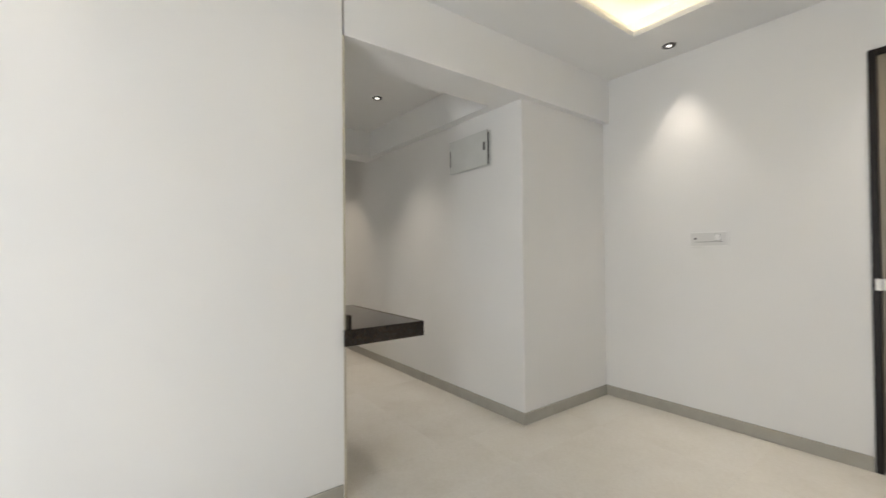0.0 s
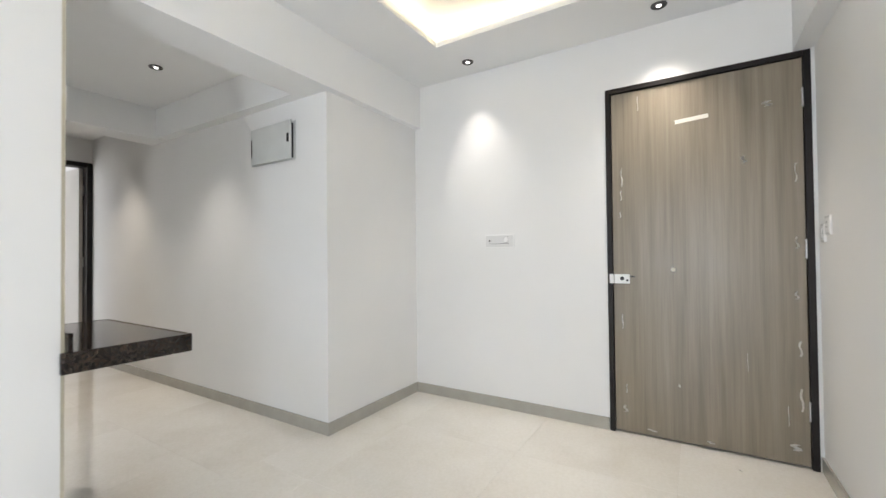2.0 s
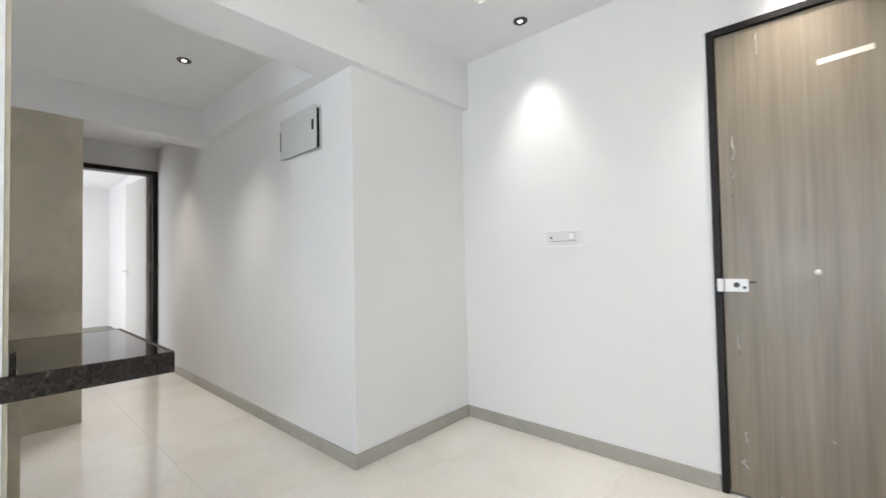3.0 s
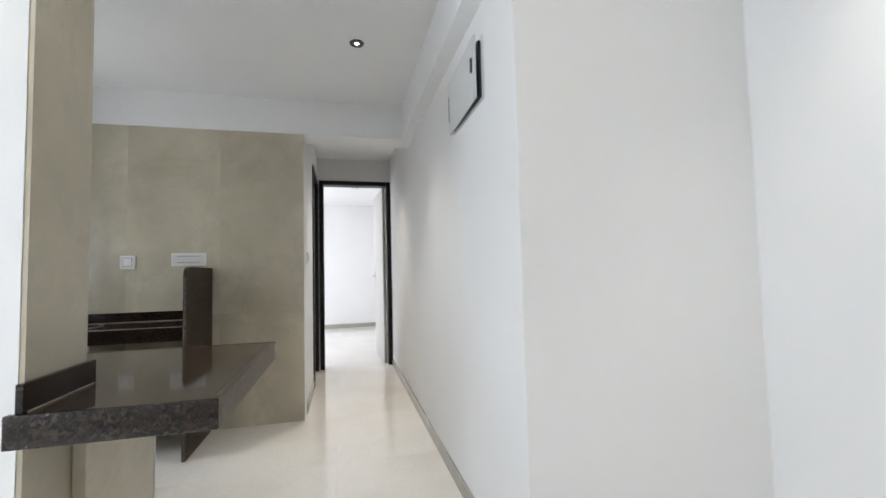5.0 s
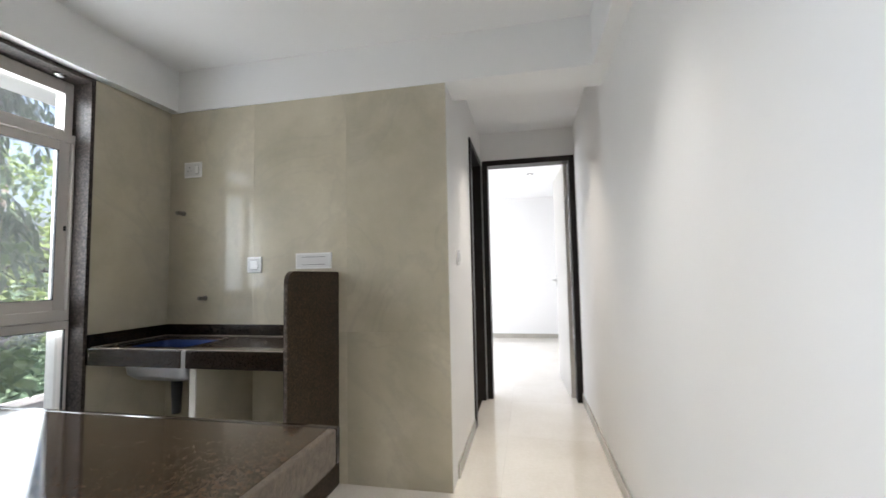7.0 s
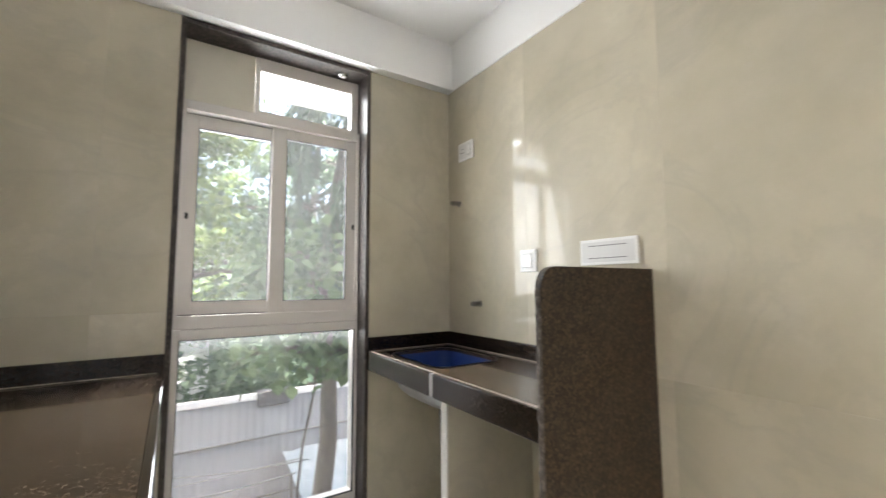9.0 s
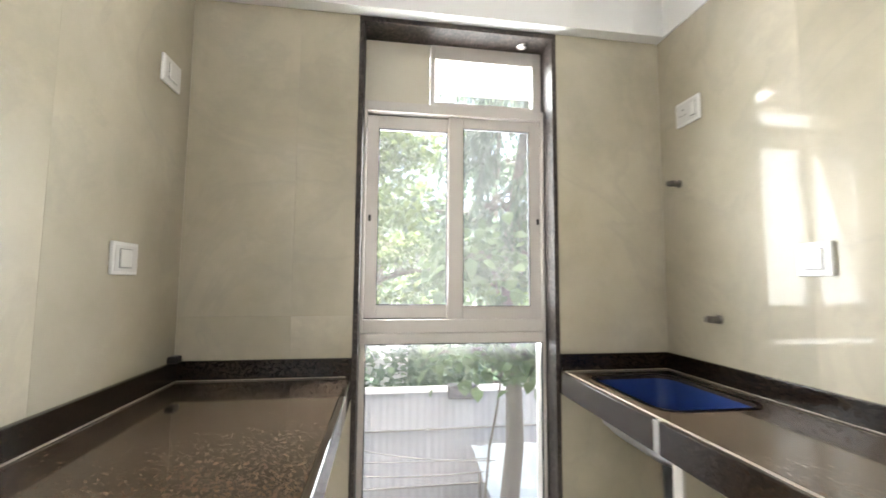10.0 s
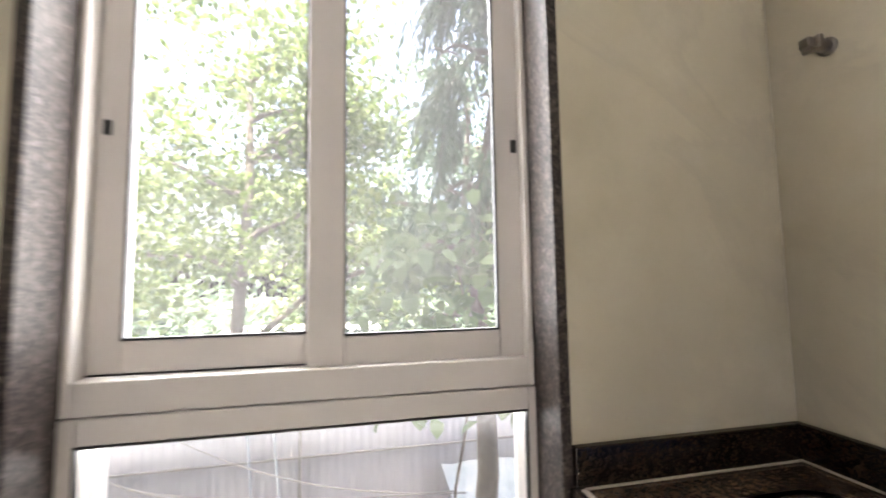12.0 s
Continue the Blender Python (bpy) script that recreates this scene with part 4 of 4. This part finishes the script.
def fence():
    x = -9.6
    e = thing("sheet_fence", (x, 2, -4.2), "tall white corrugated metal sheet fence", "fence")
    me = None
    w, top = 1.05, -1.05
    for k in range(22):
        y0 = -10.5 + k * w
        if me is None:
            n = 56
            b = bmesh.new()
            rows = []
            for z, back in ((-4.25, 0), (top, 0), (top, 0.006), (-4.25, 0.006)):
                rows.append([b.verts.new((0.004 * math.sin(2 * math.pi * i / 8) - back, (w + 0.03) * i / n, z)) for i in range(n + 1)])
            for q in range(3):
                for i in range(n):
                    b.faces.new((rows[q][i], rows[q][i + 1], rows[q + 1][i + 1], rows[q + 1][i]))
            ob = part("sheet", b, M_SHEET, e)
            me = ob.data
        else:
            ob = new("sheet", me)
            ob.parent = e
        ob.location = (0.004 * (k % 2), y0 - 2, 4.2 + 0.03 * math.sin(k * 2.3))
    for z in (-1.85, -2.95, -3.9):
        sub("rail", box((x + 0.02, -10.5, z), (x + 0.05, 12.6, z + 0.035), 0.004), M_RAIL, e)
    for k in range(5):
        y = -9.3 + k * 4.8
        sub("post", box((x + 0.07, y, -4.2), (x + 0.13, y + 0.06, -0.98), 0.004), M_RAIL, e)
    sub("top_cap", box((x - 0.04, -10.5, -1.1), (x + 0.04, 12.6, -0.98), 0.01), M_EXT, e, "white folded top rail")
    return e


fence()


# things by the fence
tarp = thing("folded_tarpaulin", (-9.6, 2.57, -1.2), "dark grey tarpaulin folded over the fence top", "tarpaulin")
b = box((-9.72, 2.28, -1.24), (-9.48, 2.88, -0.95), 0.03)
bmesh.ops.subdivide_edges(b, edges=list(b.edges), cuts=3, use_grid_fill=True)
for v in b.verts:
    v.co += Vector((0.03, 0.02, 0.03)) * noise.noise(v.co * 6.0)
sub("cloth", b, M_TARPD, tarp)
hut = thing("outbuilding", (-16, -0.3, -4.2), "low pale plastered outbuilding behind the fence", "building")
sub("wall", box((-17.0, -2.4, -4.2), (-15.0, 1.8, -0.45), 0.01), M_EXT, hut)
sub("roof", box((-17.2, -2.6, -0.45), (-14.8, 2.0, -0.3), 0.01), M_EXT, hut, "flat concrete roof slab")
for y, top in ((-0.55, -0.7), (-0.1, -1.3)):
    pole = thing("bamboo_pole", (-9.2, y, -4.2), "thin leaning bamboo pole against the fence", "pole", "poles at the fence")
    sub("cane", cyl((-9.1, y + 0.35, -4.2), (-9.5, y, top), 0.03, 0.022, 8), M_TARP, pole, "", True)
shed = thing("lean_to_shed", (-8.2, 3.7, -4.2), "low shed with a pale blue tarpaulin roof by the fence", "shed")
for x, y in ((-9.3, 2.9), (-7.3, 2.9), (-9.3, 5.2), (-7.3, 5.2)):
    sub("post", cyl((x, y, -4.2), (x, y, -2.45 + 0.25 * (x < -8)), 0.04, 0.035, 8), M_RAIL, shed)
b = bmesh.new()
bmesh.ops.create_grid(b, x_segments=14, y_segments=14, size=0.5, matrix=Matrix.Translation((-8.3, 4.05, -2.32)) @ Matrix.Rotation(radians(9), 4, "Y") @ Matrix.Diagonal((2.3, 2.6, 1, 1)))
for v in b.verts:
    v.co.z += 0.07 * noise.noise(v.co * 2.2)
bmesh.ops.solidify(b, geom=list(b.faces), thickness=0.012)
sub("roof_sheet", b, M_TARP, shed, "creased pale blue tarpaulin")
tub = thing("plastic_tub", (-8.6, 2.0, -4.2), "faded red plastic tub on the ground", "tub")
sub("drum", cyl((-8.6, 2.0, -4.2), (-8.6, 2.0, -3.35), 0.24, 0.30, 20), M_RED, tub, "", True)
sub("rim", cyl((-8.6, 2.0, -3.37), (-8.6, 2.0, -3.33), 0.315, 0.315, 20), M_RED, tub, "", True)


def cable(name, a, b_, sag, r0):
    a, b_ = Vector(a), Vector(b_)
    bm = bmesh.new()
    pts = [a.lerp(b_, k / 16) - Vector((0, 0, sag * 4 * (k / 16) * (1 - k / 16))) for k in range(17)]
    tube(pts, [r0] * 17, 6, bm)
    tagged(mesh_ob(name, bm, M_RAIL), "grey cable slung along the fence", "cable")


def tube(path, radii, seg, bm):
    rings = []
    for i, p in enumerate(path):
        d = (path[min(i + 1, len(path) - 1)] - path[max(i - 1, 0)]).normalized()
        q = Vector((0, 0, 1)).rotation_difference(d)
        rings.append([bm.verts.new(p + q @ Vector((radii[i] * math.cos(2 * math.pi * k / seg), radii[i] * math.sin(2 * math.pi * k / seg), 0))) for k in range(seg)])
    for i in range(len(rings) - 1):
        for k in range(seg):
            bm.faces.new((rings[i][k], rings[i][(k + 1) % seg], rings[i + 1][(k + 1) % seg], rings[i + 1][k]))


cable("cable", (-9.45, -3.0, -1.6), (-7.0, 2.4, -1.55), 0.35, 0.012)
cable("cable", (-9.45, -1.5, -1.35), (-6.75, 2.5, -1.3), 0.25, 0.010)
cable("cable", (-9.4, -2.2, -2.0), (-6.72, 2.4, -1.25), 0.12, 0.008)


def leaf_mesh(name, leaves, material, parent, shape):
    """One mesh of folded leaves; leaves: (place, turn, length, width)."""
    verts, faces = [], []
    for p, m, L, W in leaves:
        n0 = len(verts)
        for u, w, h in shape:
            verts.append((p + m @ Vector((u * L, w * W, h * L)))[:])
        k = len(shape) // 2
        for i in range(k - 1):
            faces += [(n0 + i, n0 + i + 1, n0 + k + 1 + i), (n0 + i, n0 + k + 1 + i, n0 + k + i)]
    me = bpy.data.meshes.new(name)
    me.from_pydata(verts, [], faces)
    me.materials.append(material)
    ob = new(name, me)
    ob.parent = parent
    return ob


# spine and outer rim of half a leaf on each side of the fold
BROAD = ((0, 0, 0), (0.3, 0.5, 0.1), (0.65, 0.42, 0.04), (1, 0, -0.12), (0, 0, 0), (0.3, -0.5, 0.1), (0.65, -0.42, 0.04), (1, 0, -0.12))
NARROW = ((0, 0, 0), (0.35, 0.5, 0.03), (1, 0, -0.1), (0, 0, 0), (0.35, -0.5, 0.03), (1, 0, -0.1))


def trunk_and_limbs(height, crown_r, seed, droop, trunk_r, lean, first, count=14):
    """The bark of a tree, with the places on its limbs that carry leaves."""
    rn = random.Random(seed)
    bm = bmesh.new()
    steps = 12
    path = [Vector((lean[0] * (i / steps) ** 1.3 * height + 0.10 * math.sin(i * 1.1 + seed), lean[1] * (i / steps) * height + 0.08 * math.cos(i * 0.9 + seed), height * i / steps)) for i in range(steps + 1)]
    path[0].z = -0.1
    tube(path, [trunk_r * (1.25 - 0.95 * i / steps) for i in range(steps + 1)], 12, bm)
    centres = []
    for k in range(count):
        i = rn.randint(first, steps - 1)
        a = rn.random() * 2 * math.pi
        ln = crown_r * (0.55 + 0.5 * rn.random())
        p0 = path[i]
        pts = [p0 + Vector((math.cos(a + 0.25 * math.sin(s * 4)) * ln * s, math.sin(a + 0.25 * math.sin(s * 4)) * ln * s, ln * (0.5 * s - droop * s * s) + 0.05 * math.sin(9 * s + k))) for s in [j / 7 for j in range(8)]]
        tube(pts, [trunk_r * 0.42 * (1 - 0.85 * j / 7) for j in range(8)], 7, bm)
        centres += [pts[j] for j in (3, 5, 6, 7)]
        for q in range(4):
            s0 = pts[rn.randint(3, 6)]
            dv = Vector((rn.uniform(-1, 1), rn.uniform(-1, 1), rn.uniform(-0.3, 0.8))) * crown_r * 0.35
            tw = [s0 + dv * (j / 4) + Vector((0, 0, -droop * 0.5 * (j / 4) ** 2)) for j in range(5)]
            tube(tw, [0.018 * (1 - 0.8 * j / 4) for j in range(5)], 5, bm)
            centres += [tw[2], tw[4]]
    return bm, centres, rn


def tree(name, base, height, crown_r, crown_z, leaves, leaf_size, material, seed, label, droop=0.3, trunk_r=0.14, lean=(0, 0), flat=0.8, clusters=70, first=5, spread=0.17, limb=()):
    e = thing(name, base, label, "tree")
    bm, centres, rn = trunk_and_limbs(height, crown_r, seed, droop, trunk_r, lean, first)
    if limb:
        pts = [Vector(p) - Vector(base) for p in limb]
        fine = [pts[i].lerp(pts[i + 1], k / 4) for i in range(len(pts) - 1) for k in range(4)] + [pts[-1]]
        tube(fine, [0.075 - 0.05 * i / len(fine) for i in range(len(fine))], 8, bm)
        for i in range(3, len(fine), 2):
            tw = [fine[i] + Vector((rn.uniform(-0.3, 0.3), 0.25, 0.35 * rn.choice((-0.6, 1, 1)))) * (j * 0.6) for j in range(4)]
            tube(tw, [0.022, 0.017, 0.012, 0.006], 5, bm)
            centres += [tw[2], tw[3]]
    part("trunk", bm, M_BARK, e, "grey-brown bark", True)
    mid = Vector((lean[0] * height, lean[1] * height, crown_z))
    for k in range(clusters):
        d = Vector((rn.gauss(0, 1), rn.gauss(0, 1), rn.gauss(0, 1))).normalized() * crown_r * rn.random() ** 0.45
        d.z *= flat * (height / (2.2 * crown_r))
        centres.append(mid + d)
    sp = spread * crown_r ** 0.5
    out = []
    for k in range(leaves):
        c = centres[rn.randrange(len(centres))]
        p = c + Vector((rn.gauss(0, sp), rn.gauss(0, sp), rn.gauss(0, sp * 0.6)))
        L = leaf_size * rn.uniform(0.6, 1.25)
        m = Euler((rn.uniform(-0.7, 0.7), rn.uniform(-0.3, 0.9) + droop, rn.random() * 6.283)).to_matrix()
        out.append((p, m, L, L * rn.uniform(0.55, 0.8)))
    leaf_mesh("crown", out, material, e, BROAD)
    return e


def weeping_tree(name, base, height, crown_r, low, strands, material, seed, label, trunk_r):
    """A narrow tree whose long leaves hang in strands from drooping twigs."""
    e = thing(name, base, label, "tree")
    bm, centres, rn = trunk_and_limbs(height, crown_r, seed, 0.5, trunk_r, (0.0, 0.055), 7, 18)
    out, tufts = [], []
    for k in range(strands // 7):
        h = rn.uniform(low, height + 0.8)
        a = rn.random() * 6.283
        rad = crown_r * (1.05 - 0.35 * (h - low) / (height - low)) * rn.uniform(0.15, 1.0) ** 0.6
        tufts.append((a, Vector((rad * math.cos(a), rad * math.sin(a) + 0.055 * h, h)), rn.uniform(0.25, 0.9)))
    for k in range(strands):
        a, p, reach = tufts[k % len(tufts)]
        a += rn.gauss(0, 0.5)
        p = p + Vector((rn.gauss(0, 0.09), rn.gauss(0, 0.09), rn.gauss(0, 0.09)))
        way = Vector((math.cos(a), math.sin(a), 0.25)) * reach * rn.uniform(0.6, 1.2)
        n = rn.randint(7, 12)
        pts = []
        for j in range(n):
            pts.append(p.copy())
            p = p + (way * (1 - j / n) + Vector((0, 0, -0.5 - 0.06 * j))) * 0.085
        if k % 3 == 0:
            tube(pts, [0.005] * n, 3, bm)
        for j, q in enumerate(pts):
            for side in (-1, 1):
                L = rn.uniform(0.13, 0.23)
                m = Euler((rn.uniform(-0.5, 0.5), 0.85 + rn.uniform(-0.25, 0.4), a + side * rn.uniform(0.5, 1.4))).to_matrix()
                out.append((q, m, L, L * rn.uniform(0.17, 0.26)))
    part("trunk", bm, M_BARK, e, "grey-brown bark", True)
    leaf_mesh("crown", out, material, e, NARROW)
    return e


weeping_tree("tree", (-6.6, 2.45, -4.2), 9.6, 0.9, 5.7, 560, M_LEAF_B, 3, "slender tree with long drooping blue-green leaves before the window", 0.13)
tree("tree", (-11.2, -1.2, -4.2), 10.5, 3.4, 8.0, 15000, 0.15, M_LEAF_A, 5, "broad sunlit tree with bright yellow-green leaves", 0.25, 0.16, (0.03, 0.03), 0.85, 110, 6,
     limb=((-11.1, -1.1, -0.3), (-11.0, 0.2, 0.84), (-10.9, 1.0, 1.25), (-10.9, 1.7, 1.43), (-10.9, 2.7, 1.3), (-10.8, 3.8, 1.05)))
tree("tree", (-12.5, 4.2, -4.2), 10.5, 3.0, 7.6, 8000, 0.17, M_LEAF_B, 8, "dense dark green tree behind the fence", 0.5, 0.18, (0, 0), 0.8, 70, 6)
tree("tree", (-13.5, -6.5, -4.2), 9.0, 3.2, 6.6, 8000, 0.2, M_LEAF_A, 11, "leafy green tree behind the fence", 0.3, 0.2)
tree("tree", (-15.5, 9.0, -4.2), 9.0, 3.6, 6.0, 7000, 0.22, M_LEAF_A, 14, "leafy green tree behind the fence", 0.3, 0.2)
tree("tree", (-19.0, 0.8, -4.2), 9.0, 3.6, 5.0, 6000, 0.22, M_LEAF_A, 17, "hazy green tree in the distance", 0.3, 0.2)
tree("tree", (-5.6, 2.17, -4.2), 6.0, 0.8, 5.25, 950, 0.17, M_LEAF_C, 23, "small tree with broad pale green leaves near the window", 0.3, 0.02, (0, 0), 0.4, 26, 9, 0.22)


# far shrubs
def shrubs():
    rn = random.Random(21)
    verts, faces = [], []
    for k in range(88000):
        p = Vector((-10.4 - rn.random() * 10, rn.uniform(-16, 18), 0))
        p.z = -4.2 + abs(rn.gauss(0, 1)) * (1.7 + 0.5 * math.sin(p.y * 0.9))
        L = rn.uniform(0.14, 0.36)
        if k >= 60000:
            p.x, p.y = -20 - 30 * rn.random(), rn.uniform(-45, 45)
            p.z = -4.2 + abs(rn.gauss(0, 1)) * (2.4 + 0.8 * math.sin(p.y * 0.4))
            L = rn.uniform(0.4, 0.9)
        m = Euler((rn.uniform(-1, 1), rn.uniform(-0.8, 0.8), rn.random() * 6.28)).to_matrix()
        n0 = len(verts)
        for q in ((0, 0, 0), (0.4 * L, 0.35 * L, 0.05), (L, 0, 0), (0.4 * L, -0.35 * L, 0.05)):
            verts.append((p + m @ Vector(q))[:])
        faces += [(n0, n0 + 1, n0 + 2), (n0, n0 + 2, n0 + 3)]
    me = bpy.data.meshes.new("undergrowth")
    me.from_pydata(verts, [], faces)
    me.materials.append(M_LEAF_B)
    tagged(new("undergrowth", me), "tangled green undergrowth behind the fence", "undergrowth", kind="stuff")


shrubs()

# ---- tiles, last ----


def tiles(parent, name, axis, at, depth, u_cuts, z_cuts, material, joint=0.0003):
    """Tiles on a wall face or floor. axis 'x': plane x=at, u is y; 'y': plane y=at, u is x; 'z': plane z=at, cuts in x and y. depth: signed, into the wall."""
    shared = {}
    for u0, u1 in zip(u_cuts, u_cuts[1:]):
        for v0, v1 in zip(z_cuts, z_cuts[1:]):
            du, dv = u1 - u0 - joint, v1 - v0 - joint
            key = (round(du, 4), round(dv, 4))
            if axis == "x":
                size, loc = (abs(depth), du, dv), (at + depth / 2, (u0 + u1) / 2, (v0 + v1) / 2)
            elif axis == "y":
                size, loc = (du, abs(depth), dv), ((u0 + u1) / 2, at + depth / 2, (v0 + v1) / 2)
            else:
                size, loc = (du, dv, abs(depth)), ((u0 + u1) / 2, (v0 + v1) / 2, at + depth / 2)
            if key not in shared:
                bb = box([-s / 2 for s in size], [s / 2 for s in size], 0.0003, seg=1)
                ob = mesh_ob(name, bb, material, parent)
                shared[key] = ob.data
            else:
                ob = new(name, shared[key])
                ob.parent = parent
            ob.location = loc


def named(n):
    return bpy.data.objects[n]


tiles(named("wall_sink"), "tile", "y", TY, G - 0.0002, [TX, -2.03, -1.43, CX], [0.001, 0.828, 2.199], M_TILE)
tiles(named("wall_window"), "tile", "x", TX, -G + 0.0002, [KY, 0.585, 0.806], [0.001, 0.62, 1.02, 2.202], M_TILE)
tiles(named("wall_window"), "tile", "x", TX, -G + 0.0002, [1.62, TY], [0.001, 0.828, 2.202], M_TILE)
tiles(named("wall_dividing"), "tile", "y", KY, -G + 0.0002, [TX, -2.03, JX], [0.001, 0.828, 2.202], M_TILE)
tiles(named("wall_dividing"), "tile", "x", JX, -G + 0.0002, [LY + 0.002, KY - G], [0.001, 0.72, 2.202], M_TILE)
tiles(floor_ob, "floor_tile", "z", 0.0, -0.006, [-4.4 + 0.8 * i for i in range(7)] + [WX + 0.12], [-2.54, -1.9, -1.1, -0.3, 0.1], M_FLOOR, 0.0005)
tiles(floor_ob, "floor_tile", "z", 0.0, -0.006, [-2.88, -2.2, -1.4, -0.6, 0.2, WX + 0.12], [0.1, 0.5] + [1.3 + 0.8 * i for i in range(8)] + [7.4], M_FLOOR, 0.0005)
